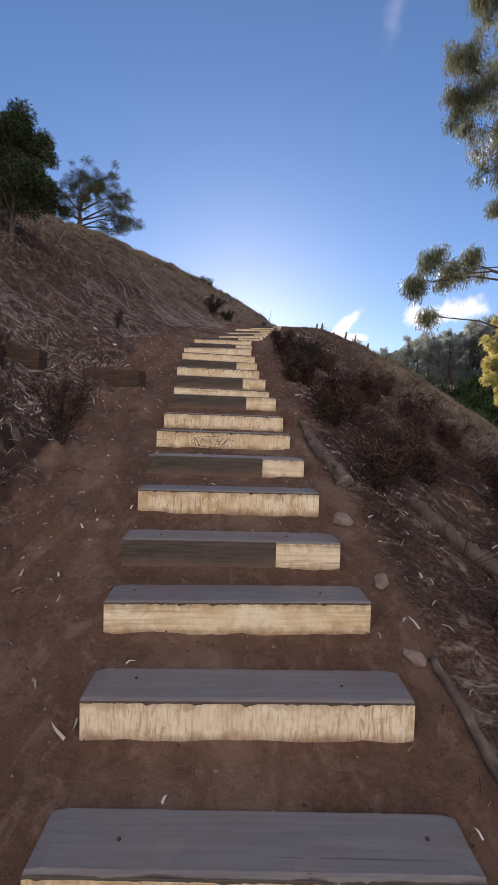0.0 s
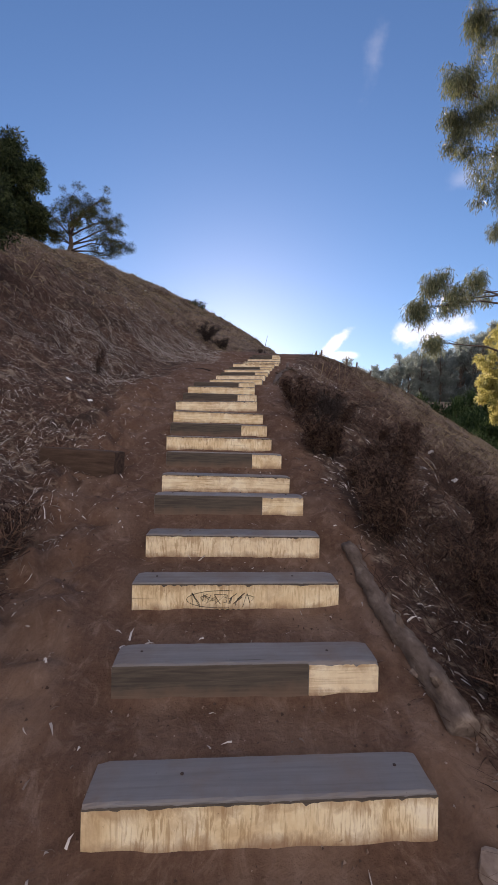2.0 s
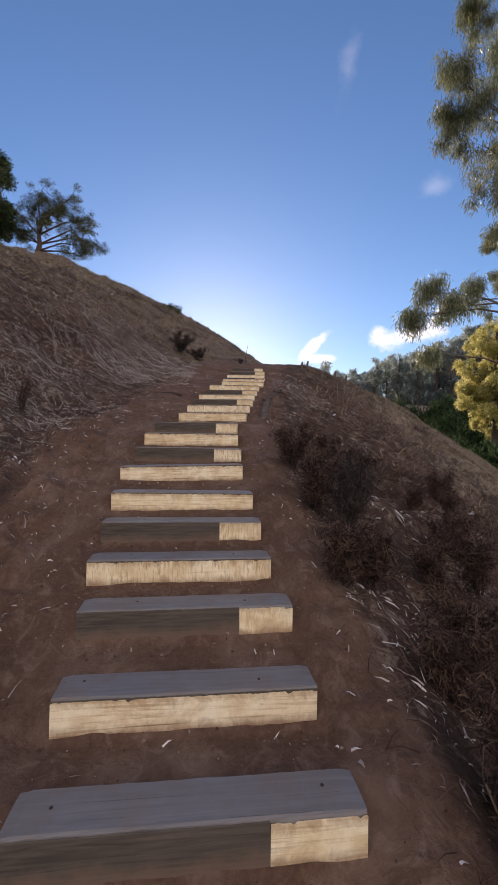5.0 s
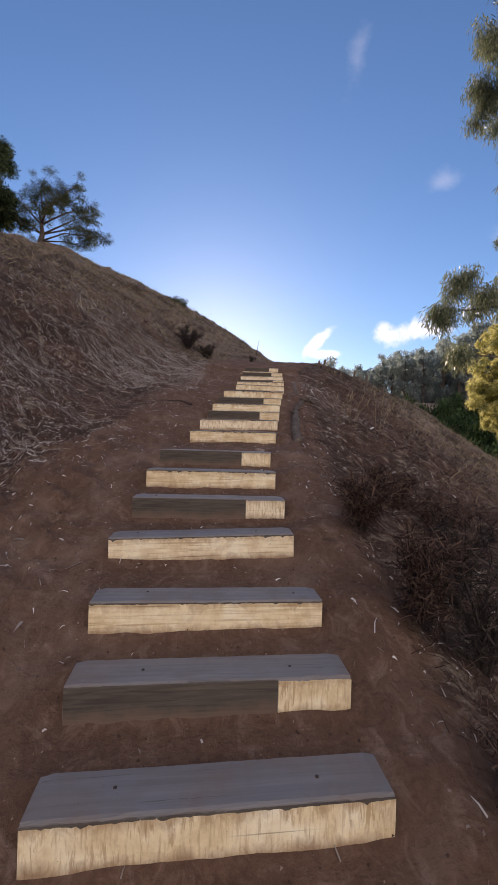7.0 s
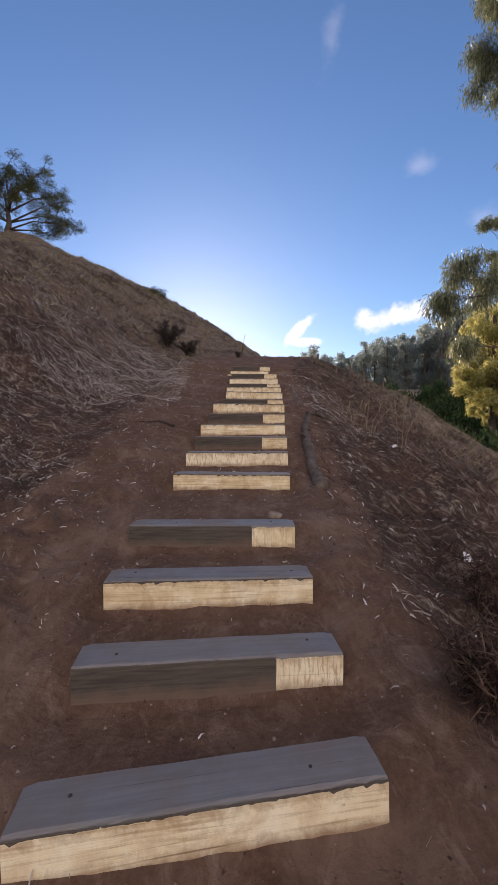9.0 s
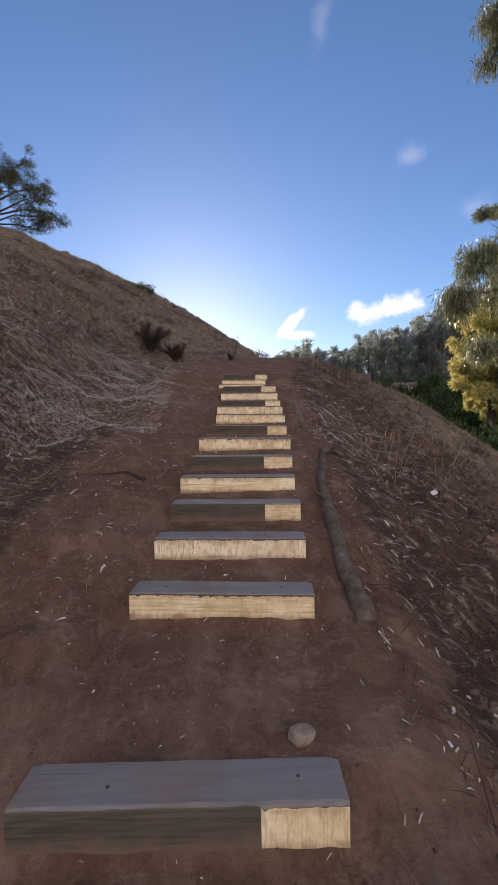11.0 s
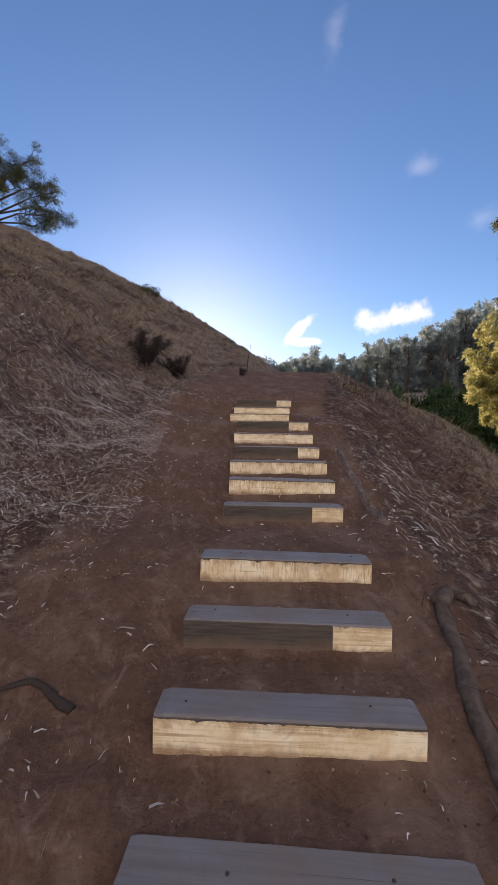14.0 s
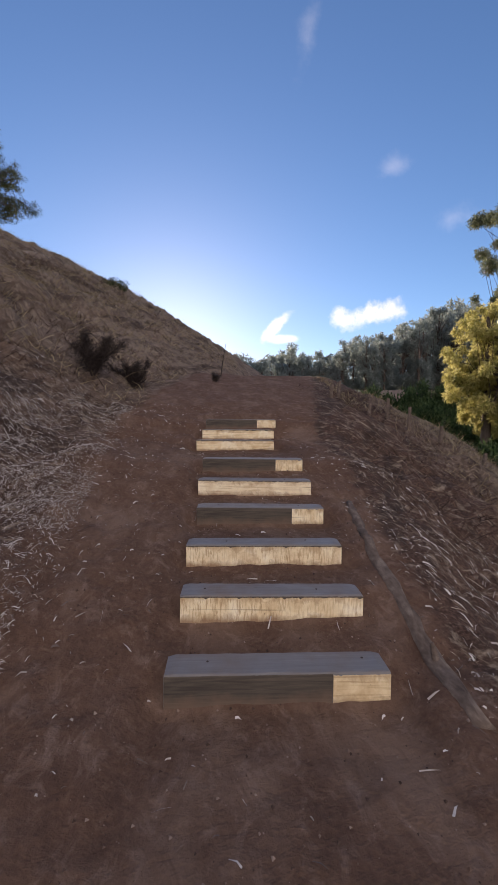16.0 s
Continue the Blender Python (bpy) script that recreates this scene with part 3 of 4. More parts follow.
def build_ground():
    xs, ys = spread((-3.8, 3.2, 0.034), -900, 900, 1.09, (-15.0, 8.0)), spread((0.3, 18.6, 0.034), -900, 900, 1.08, (0.0, 36.0))
    gx, gy = np.meshgrid(xs, ys)
    z = ground_height(gx, gy)
    verts = np.stack([gx, gy, z], axis=-1).reshape(-1, 3)
    w, h = len(xs), len(ys)
    i = (np.arange(h - 1)[:, None] * w + np.arange(w - 1)[None, :]).reshape(-1)
    faces = np.stack([i, i + 1, i + w + 1, i + w], axis=1)
    me = mesh_of("ground", verts, faces, M_GROUND, smooth=True)
    xc = np.interp(gy, LINE_Y, LINE_X)
    wide = np.interp(gy, [0, 6, 9, 14, 18, 24], [1.2, 1.35, 1.5, 1.6, 1.75, 1.5])
    rwide = np.interp(gy, [0, 6, 9, 14, 18, 24], [0.72, 0.95, 1.1, 0.95, 1.2, 2.1])
    off = np.where(gx < xc, (xc - gx) / wide, (gx - xc) / rwide)
    layer = me.attributes.new("thatch", "FLOAT", "POINT")
    layer.data.foreach_set("value", smooth01(off, 0.75, 1.35).reshape(-1).astype(np.float32))
    pale = me.attributes.new("pale", "FLOAT", "POINT")
    dry = np.where(gx < xc, smooth01(gy - 0.9 * gx, 13.5, 27), smooth01(gx - xc, 3.0, 6.0))
    dry = np.maximum(dry, 0.15 * (gx < xc) * np.exp(-(((gy - 14.8) / 2.3) ** 2)) * smooth01(xc - gx, 1.2, 1.8) * (1 - smooth01(xc - gx, 3.0, 4.2)))
    pale.data.foreach_set("value", dry.reshape(-1).astype(np.float32))
    ob = new("ground", me)
    return tagged(ob, "reddish-brown trodden earth path between dry thatched slopes", "ground", kind="structure")


ground = build_ground()

# ---- timber steps ----


def beam_mesh(length, rng, deep=DEEP, tall=TALL):
    """A sawn timber from x = 0 to length, front at y = 0, top at z = 0, with worn, uneven arrises."""
    n = 26
    profile = [(0.0, -tall), (0.0, -0.6 * tall), (0.0, -0.014), (0.004, -0.004), (0.013, 0.0), (deep * 0.5, 0.001), (deep - 0.012, 0.0), (deep, -0.012), (deep, -tall)]
    verts, faces = [], []
    bend = rng.uniform(0.0, 0.004)
    for i in range(n + 1):
        u = i / n
        x = u * length
        sag = 0.001 + bend * abs(math.sin(u * 9.0)) * 0.3
        chip = max(0.0, rng.gauss(0, 0.0035))
        for j, (y, z) in enumerate(profile):
            dy = dz = 0.0
            if j in (2, 3, 4):
                dy, dz = (chip if j != 4 else chip * 0.6), -(chip * 0.7 if j != 2 else chip)
            end = 0.004 * rng.random() if i in (0, n) else 0.0
            if i in (0, n):
                dy += 0.006 if j <= 3 else (-0.006 if j >= 6 else 0)
                dz -= 0.006 if 3 <= j <= 6 else 0
            verts.append((x + (end if i == 0 else -end), y + dy + sag + rng.uniform(-0.0008, 0.0008), z + dz + rng.uniform(-0.001, 0.001)))
    k = len(profile)
    for i in range(n):
        for j in range(k):
            a, b = i * k + j, i * k + (j + 1) % k
            faces.append((a, b, b + k, a + k))
    faces.append(tuple(range(k)))
    faces.append(tuple(range(n * k + k - 1, n * k - 1, -1)))
    return verts, faces


def paint_sheet(x0, x1, rng, tall=0.182, proud=0.003, ragged=1.0):
    """The painted layer of a timber's face, from x0 to x1, with a ragged upper edge."""
    n = max(10, int((x1 - x0) / 0.012))
    verts, faces = [], []
    drop = 0.0
    for i in range(n + 1):
        x = x0 + (x1 - x0) * i / n
        drop = rng.uniform(0.004, 0.013) if rng.random() < 0.05 else max(0.0, 0.45 * drop + rng.gauss(-0.0004, 0.0022))
        low = tall + rng.uniform(-0.001, 0.001)
        edge = (0.005 + ragged * 0.008) + drop * ragged
        for z, y in ((-edge, 0.001), (-edge - 0.002, -proud), (-0.6 * tall, -proud), (-low, -proud), (-low, 0.001)):
            verts.append((x, y, z))
    for i in range(n):
        for j in range(4):
            a = i * 5 + j
            faces.append((a, a + 1, a + 6, a + 5))
    faces += [(0, 5 * 0 + 4, 3, 2, 1), tuple(n * 5 + j for j in (0, 1, 2, 3, 4))]
    return verts, faces


def bolt_mesh(x, y, r=0.0065):
    v, f = tube([(x, y, -0.004), (x, y, 0.003), (x, y, 0.0045)], [r, r, r * 0.6], 8)
    return v, f


def scribble_mesh(x0, rng):
    """Unreadable marker strokes on a painted face."""
    pieces = []
    for i in range(9):
        x = x0 + i * 0.036 + rng.uniform(-0.01, 0.01)
        pts = [(x + rng.uniform(-0.03, 0.04), -0.0055, -0.05 - rng.uniform(0, 0.085)) for _ in range(5)]
        pieces.append(tube(pts, [0.0017] * 5, 4))
    ring = [(x0 + 0.16 + 0.2 * math.cos(a), -0.0055, -0.092 + 0.048 * math.sin(a)) for a in np.linspace(1.3, 4.9, 22)]
    pieces.append(tube(ring, [0.0014] * 22, 4))
    for i in range(7):
        x = x0 + 0.06 + i * 0.03
        pieces.append(tube([(x, -0.0055, -0.148), (x + 0.018, -0.0055, -0.150 + rng.uniform(-0.004, 0.004))], [0.0018] * 2, 4))
    return join(pieces)


def timber_step(a, b, share, rng, scribbled=False):
    a, b = Vector(a), Vector(b)
    along = b - a
    length = along.length
    x = along.normalized()
    y = Vector((0, 0, 1)).cross(x).normalized()
    z = x.cross(y)
    base = new("timber_step")
    base.matrix_world = Matrix(((x.x, y.x, z.x, a.x), (x.y, y.y, z.y, a.y), (x.z, y.z, z.z, a.z), (0, 0, 0, 1)))
    part("timber", beam_mesh(length, rng), M_TIMBER, base, "weathered grey timber beam")
    if share < 1:
        part("bare_face", paint_sheet(0.004, length * (1 - share) - 0.003, rng, 0.184, 0.0022, 0.18), M_BARE, base, "dark unpainted front face")
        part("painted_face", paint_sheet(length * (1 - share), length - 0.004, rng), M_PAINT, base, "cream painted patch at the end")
        label = "weathered grey timber step with a cream patch, set in earth"
    else:
        part("bare_face", paint_sheet(0.003, length - 0.003, rng, 0.186, 0.0016, 0.4), M_BARE, base, "dark bare wood along the edge")
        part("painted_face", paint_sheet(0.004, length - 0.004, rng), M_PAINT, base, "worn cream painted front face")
        label = "weathered timber step with worn cream front, set in earth"
    for bx in (rng.uniform(0.10, 0.35), length - rng.uniform(0.08, 0.3)):
        part("bolt", bolt_mesh(bx, DEEP * rng.uniform(0.4, 0.65)), M_IRON, base)
    if scribbled:
        part("scribble", scribble_mesh(0.34, rng), M_INK, base, "black unreadable marker scribble")
        label = "weathered timber step, cream front scribbled in black marker"
    return tagged(base, label, "step", "timber steps up the path")


rng = random.Random(4)
for i, (a, b, share) in enumerate(STEPS):
    timber_step(a, b, share, rng, i == 6)

# ---- dead wood, stones and scraps by the stairs ----


def on_ground(x, y, up=0.0):
    return Vector((x, y, height_at(x, y) + up))


def log(name, plan, r0, r1, label, seed, sunk=0.3, knots=3, material=None):
    """A dead limb lying along a line of the plan, with stubs of broken branches."""
    rng = random.Random(seed)
    n = 28
    plan = np.array(plan, float)
    t = np.linspace(0, 1, len(plan))
    pts, radii = [], []
    for i in range(n + 1):
        u = i / n
        x, y = np.interp(u, t, plan[:, 0]), np.interp(u, t, plan[:, 1])
        r = r0 + (r1 - r0) * u
        pts.append(on_ground(x + rng.uniform(-0.012, 0.012), y, r * (1 - 2 * sunk)))
        radii.append(r * rng.uniform(0.88, 1.12))
    for _ in range(2):
        pts = [pts[0]] + [(pts[i - 1] + pts[i] * 2 + pts[i + 1]) / 4 for i in range(1, n)] + [pts[-1]]
    ob = new(name)
    ob.location = pts[0]
    shift = lambda v, f: ([p - pts[0] for p in v], f)
    part("limb", shift(*tube(pts, radii, 16, 0.2, rng)), material or M_LOG, ob, smooth=True)
    for k in range(knots):
        i = rng.randrange(2, n - 2)
        d = Vector((rng.uniform(-1, 1), rng.uniform(-1, 1), rng.uniform(0.3, 1))).normalized()
        r = radii[i]
        part("stub", shift(*tube([pts[i], pts[i] + d * r * 1.5, pts[i] + d * r * rng.uniform(1.8, 2.6)], [r * 0.45, r * 0.35, r * 0.2], 7, 0.1, rng)), material or M_LOG, ob)
    return tagged(ob, label, "log")


log("log", [(0.52, 3.95), (0.58, 3.4), (0.70, 2.78)], 0.040, 0.060, "smooth grey dead branch lying beside the steps", 1)
log("log", [(0.80, 1.62), (0.87, 1.25), (0.93, 0.75)], 0.018, 0.028, "thin grey broken branch lying beside the steps", 2, knots=1)
log("log", [(1.12, 2.75), (1.38, 2.5), (1.75, 2.15)], 0.055, 0.07, "thick dark fallen log among dry weeds", 3, 0.2, 3, M_BARK)
log("log", [(0.90, 11.85), (0.66, 11.1), (0.52, 10.3), (0.41, 9.35)], 0.038, 0.064, "long grey-brown fallen log along the path edge", 5, 0.5, 4, M_BARK)
log("log", [(1.27, 15.0), (1.12, 14.2), (1.0, 12.85)], 0.035, 0.055, "grey half-buried log along the path edge", 6, 0.72)
log("log", [(0.88, 11.8), (1.02, 11.92), (1.16, 11.9)], 0.045, 0.028, "short dark broken branch on the path edge", 9, 0.1, 2, M_BARK)
log("root", [(-1.05, 11.30), (-1.25, 11.42), (-1.55, 11.32)], 0.024, 0.006, "dark exposed root arching out of the earth", 7, 0.35, 0, M_TWIG)


def old_timber(a, b, seed, label):
    """A weathered beam laid across the bank, partly buried."""
    rng = random.Random(seed)
    a, b = Vector(a) - Vector((0, 0, 0.07)), Vector(b) - Vector((0, 0, 0.11))
    x = (b - a).normalized()
    y = Vector((0, 0, 1)).cross(x).normalized()
    z = x.cross(y)
    ob = part("old_timber", beam_mesh((b - a).length, rng, 0.20, 0.24), M_OLD)
    ob.matrix_world = Matrix(((x.x, y.x, z.x, a.x), (x.y, y.y, z.y, a.y), (x.z, y.z, z.z, a.z), (0, 0, 0, 1)))
    return tagged(ob, label, "timber", "old timbers beside the stairs")


old_timber((-2.08, 5.02, 2.19), (-1.34, 4.88, 2.20), 3, "dark weathered timber laid across the earth bank")
old_timber((-3.7, 5.1, 2.46), (-2.62, 5.04, 2.44), 4, "dark weathered timber laid across the earth bank")


def stone(x, y, size, seed, label):
    rng = random.Random(seed)
    bm = bmesh.new()
    bmesh.ops.create_icosphere(bm, subdivisions=3, radius=1)
    cut = [(Vector((rng.gauss(0, 1), rng.gauss(0, 1), rng.gauss(0, 0.8))).normalized(), rng.uniform(0.55, 0.85)) for _ in range(9)]
    for v in bm.verts:
        for n, d in cut:
            over = v.co.dot(n) - d
            if over > 0:
                v.co -= n * over * 0.85
        v.co *= 1 + 0.05 * noise.noise(v.co * 2.5 + Vector((seed, 0, 0)))
        v.co = Vector((v.co.x * size * 1.1, v.co.y * size * 0.85, v.co.z * size * 0.6))
    ob = part("stone", bm, M_STONE)
    ob.location = on_ground(x, y, size * 0.12)
    ob.rotation_euler = (rng.uniform(-0.3, 0.3), rng.uniform(-0.3, 0.3), rng.uniform(0, 6))
    return tagged(ob, label, "stone")


for i, (x, y, s) in enumerate(((0.70, 1.98, 0.055), (0.73, 1.62, 0.05), (0.60, 2.42, 0.07), (-0.12, 8.72, 0.06), (-1.25, 10.3, 0.028), (-0.95, 9.9, 0.02), (0.62, 3.05, 0.04), (-1.9, 12.0, 0.03))):
    stone(x, y, s, i + 3, "pale rounded stone lying on the path earth")


def scrap(x, y, size, seed):
    """A crumpled bit of white paper."""
    rng = random.Random(seed)
    n = 4
    verts, faces = [], []
    for side in (0.0, 0.0015):
        for i in range(n):
            for j in range(n):
                h = 0.25 * size * noise.noise(Vector((i * 0.9, j * 0.9, seed * 3.1)))
                verts.append(((i / 3 - 0.5) * size, (j / 3 - 0.5) * size * 0.75, h + side))
    for i in range(n - 1):
        for j in range(n - 1):
            a = i * n + j
            faces.append((a, a + n, a + n + 1, a + 1))
            faces.append((a + 16, a + 17, a + n + 17, a + n + 16))
    ring = [0, 1, 2, 3, 7, 11, 15, 14, 13, 12, 8, 4]
    for a, c in zip(ring, ring[1:] + ring[:1]):
        faces.append((a, c, c + 16, a + 16))
    ob = part("paper_scrap", (verts, faces), M_PAPER)
    ob.location = on_ground(x, y, 0.04 + size * 0.15)
    ob.rotation_euler = (rng.uniform(0.3, 1.0), rng.uniform(-0.4, 0.4), rng.uniform(0, 6))
    return tagged(ob, "crumpled white paper scrap caught in dry weeds", "litter", "paper scraps on the slope")


for i, (x, y, s) in enumerate(((2.12, 11.62, 0.085), (1.36, 8.72, 0.09), (1.15, 10.3, 0.07), (2.55, 7.4, 0.09), (2.8, 7.0, 0.09), (3.05, 8.3, 0.09), (1.7, 9.6, 0.06), (-2.75, 7.2, 0.08), (-2.25, 6.7, 0.06), (1.9, 12.4, 0.05), (-3.6, 16.8, 0.10), (-5.2, 21.5, 0.12), (-3.9, 21.0, 0.09))):
    scrap(x, y, s, i + 1)

# ---- loose stuff on the ground ----


def scatter(name, count, xr, yr, keep, length, width, rise, material, label, category, seed, lean=(0, 0, 0), lift=0.004):
    """One object of many strands. keep(x, y) gives the share kept; rise is how upright they stand (0 lies flat)."""
    g = np.random.default_rng(seed)
    x, y = g.uniform(*xr, count), g.uniform(*yr, count)
    ok = g.random(count) < keep(x, y)
    x, y = x[ok], y[ok]
    n = len(x)
    clump = 0.5 + 0.5 * fbm(x * 2.3, y * 2.3, 3, seed)
    l = length * np.exp(g.normal(0, 0.45, n)) * (0.6 + 0.8 * np.clip(clump, 0, 1))
    a = g.uniform(0, 2 * np.pi, n)
    up = np.clip(g.normal(rise, 0.25 * rise + 0.02, n), 0.0, 0.98)
    flat = np.sqrt(1 - up**2)
    d = np.stack([np.cos(a) * flat, np.sin(a) * flat, up], axis=1) + np.array(lean)
    base = np.stack([x, y, ground_height(x, y) + (-0.01 if rise > 0.3 else lift)], axis=1)
    tip = base + d * l[:, None]
    if rise <= 0.3:
        tip[:, 2] = ground_height(tip[:, 0], tip[:, 1]) + lift + up * l
    bow = g.normal(0, 0.06, (n, 3)) * l[:, None]
    bow[:, 2] = np.abs(bow[:, 2]) + 0.004
    ob = part(name, blades(base, tip, width * g.uniform(0.5, 1.4, n), bow, g), material)
    return tagged(ob, label, category, kind="stuff")


def off_line(x, y):
    return x - np.interp(y, LINE_Y, LINE_X)


def patchy(x, y, scale, lo, hi, seed):
    return smooth01(fbm(x * scale, y * scale, 3, seed), lo, hi)


def on_tread(x, y):
    """1 on the crests of the hillside's small terraces, 0 in the hollows between them."""
    return smooth01(fbm((0.44 * x + 0.9 * y) * 0.28, (-0.9 * x + 0.44 * y) * 1.9, 3, 9), -0.15, 0.45)


def left_bed(x, y):
    o = -off_line(x, y)
    o = o - 0.6 * np.exp(-(((y - 11.8) / 1.3) ** 2))
    return smooth01(o, 1.0, 2.0) * (0.10 + 0.15 * (y < 6) + 0.75 * patchy(x, y, 0.8, -0.2, 0.7, 4)) * (1 - 0.85 * ((y > 17.5) & (o < 1.8)))


def right_bed(x, y):
    o = off_line(x, y)
    return smooth01(o, 0.72, 1.15) * (0.10 + 0.9 * patchy(x + 0.5 * y, 2.2 * (y - 0.5 * x), 0.9, -0.25, 0.6, 6)) * (1 - 0.95 * ((y > 17.0) & (o < 2.0)))


scatter("fallen_straw", 60000, (-7.5, -0.8), (1.0, 22.0), left_bed, 0.042, 0.0019, 0.10, M_STRAW, "pale dry straw lying on the bank", "straw", 11)
scatter("leaf_litter", 120000, (-5.2, -1.0), (0.6, 18.5), lambda x, y: left_bed(x, y) * (0.15 + 0.6 * (y < 6.5) + (0.85 - 0.6 * (y < 6.5)) * patchy(x, y, 0.55, -0.15, 0.5, 14)), 0.033, 0.0034, 0.10, M_CHIP, "greyish dry leaves and bark chips on the bank", "leaf litter", 12)
scatter("fallen_straw", 52000, (0.3, 7.5), (0.4, 24.0), lambda x, y: right_bed(x, y) * (0.16 + 0.84 * smooth01(y, 6.5, 10)), 0.048, 0.0020, 0.12, M_STRAW, "pale dry straw lying on the slope", "straw", 13)
scatter("fallen_straw", 42000, (-17.0, -2.5), (12.0, 36.0), lambda x, y: smooth01(-off_line(x, y), 2.4, 4.0) * (0.06 + 0.94 * on_tread(x, y)), 0.05, 0.0050, 0.10, M_CHIP, "pale dry grass stems lying on the hillside", "straw", 18)
scatter("leaf_litter", 9000, (0.4, 3.0), (0.4, 16.0), right_bed, 0.042, 0.0046, 0.12, M_CHIP, "greyish dry leaves and bark chips by the steps", "leaf litter", 16)
scatter("leaf_litter", 210000, (-4.6, -1.1), (6.0, 18.5), lambda x, y: smooth01(-off_line(x, y), 1.05, 1.7) * (1 - smooth01(-off_line(x, y), 2.6, 3.8)) * (np.exp(-(((y - 14.8) / 2.4) ** 2)) + 0.7 * smooth01(-off_line(x, y), 1.4, 2.0) * np.exp(-(((y - 8.8) / 1.3) ** 2))) * (0.25 + 0.75 * patchy(x, y, 1.2, -0.3, 0.4, 44)), 0.022, 0.0022, 0.14, M_CHIP, "pale bark chips and straw heaped on the terrace", "leaf litter", 44, lift=0.012)
scatter("path_litter", 420, (-2.4, 1.5), (0.8, 19.0), lambda x, y: (np.abs(off_line(x, y)) < 1.7) * (0.35 + 0.65 * smooth01(np.abs(off_line(x, y)), 0.5, 0.9)), 0.050, 0.0062, 0.06, M_CHIP, "long curled gum leaves and bark strips on the path", "leaf litter", 57, lift=0.007)
scatter("path_litter", 4200, (-2.6, 1.4), (0.8, 19.0), lambda x, y: (np.abs(off_line(x, y)) < 1.6) * (0.25 + 0.75 * smooth01(np.abs(off_line(x, y)), 0.5, 0.9)), 0.028, 0.0042, 0.08, M_CHIP, "scattered dry leaf bits on the trodden earth", "leaf litter", 17)


def step_bits(count, seed):
    """Crumbs of earth along the path."""
    g = np.random.default_rng(seed)
    x, y = g.uniform(-2.2, 1.2, count), g.uniform(0.6, 19.0, count)
    z = ground_height(x, y)
    s = 0.0030 * np.minimum(np.exp(g.normal(0, 0.65, count)), 3.0)
    corners = np.array([(1, 0, 0), (-0.5, 0.9, 0), (-0.5, -0.9, 0), (0, 0, 1.1), (0.2, 0.1, -0.7)])
    v = corners[None] * s[:, None, None] * g.uniform(0.6, 1.4, (count, 5, 3)) + np.stack([x, y, z + s * 0.3], axis=1)[:, None]
    f = np.array([(0, 1, 3), (1, 2, 3), (2, 0, 3), (1, 0, 4), (2, 1, 4), (0, 2, 4)])
    faces = (np.arange(count)[:, None, None] * 5 + f[None]).reshape(-1, 3)
    return v.reshape(-1, 3), faces


M_CRUMB = plain_material("earth_crumb", [(0.3, (0.055, 0.034, 0.026)), (0.6, (0.13, 0.085, 0.065)), (0.85, (0.26, 0.20, 0.17))], 5, island=0.8, bump=0)
tagged(part("earth_crumbs", step_bits(20000, 5), M_CRUMB), "small crumbs of reddish earth on the path", "soil", kind="stuff")

# ---- standing dry growth ----
scatter("dry_weeds", 110000, (0.4, 6.0), (0.5, 10.5), lambda x, y: smooth01(off_line(x, y), 0.70, 1.5) * (0.06 + 0.94 * patchy(x, y, 1.3, -0.2, 0.55, 31)) * (1 - 0.75 * smooth01(y, 7.5, 10.5)), 0.19, 0.0018, 0.58, M_WEED, "brown dry weeds standing on the slope", "weeds", 31)
scatter("dead_twigs", 22000, (0.4, 5.0), (0.4, 12.0), lambda x, y: smooth01(off_line(x, y), 0.66, 0.9), 0.10, 0.0016, 0.2, M_WEED, "dark dead twigs tangled on the slope", "twigs", 39)
scatter("dry_weeds", 150000, (-20.0, -2.0), (6.0, 42.0), lambda x, y: smooth01(-off_line(x, y), 2.6, 4.5) * (1 - on_tread(x, y)) * 0.75, 0.13, 0.0055, 0.5, M_WEED, "brown dry weed tufts on the hillside", "weeds", 38)
scatter("dry_weeds", 42000, (1.0, 9.5), (9.0, 24.0), lambda x, y: smooth01(off_line(x, y), 1.3, 2.6) * patchy(x, y, 0.9, -0.25, 0.45, 33), 0.13, 0.0035, 0.5, M_WEED, "brown dry weeds standing on the slope", "weeds", 32)
scatter("dry_grass", 34000, (2.5, 16.0), (4.0, 26.0), lambda x, y: smooth01(off_line(x, y), 3.0, 5.0), 0.15, 0.0045, 0.6, M_GRASS, "straw-coloured dry grass on the slope", "grass", 34)
scatter("dry_grass", 60000, (-44.0, -2.0), (30.0, 74.0), lambda x, y: smooth01(-off_line(x, y), 3.2, 6.0) * (0.2 + 0.8 * patchy(x * 0.7 + y * 0.2, y * 1.6 - x, 0.8, -0.4, 0.4, 35)), 0.20, 0.010, 0.6, M_GRASS, "straw-coloured dry grass on the hillside", "grass", 35)
scatter("dry_grass", 150000, (-24.0, -2.0), (8.0, 32.0), lambda x, y: smooth01(-off_line(x, y), 3.2, 6.0) * (0.05 + 0.95 * on_tread(x, y)), 0.12, 0.0055, 0.5, M_GRASS, "short straw-coloured dry grass on the hillside", "grass", 45)
scatter("dry_grass", 26000, (-7.0, 2.5), (18.5, 40.0), lambda x, y: smooth01(-off_line(x, y), 1.5, 2.4) * (0.3 + 0.7 * patchy(x, y, 1.1, -0.3, 0.4, 41)), 0.17, 0.005, 0.55, M_GRASS, "straw-coloured dry grass above the path", "grass", 41)
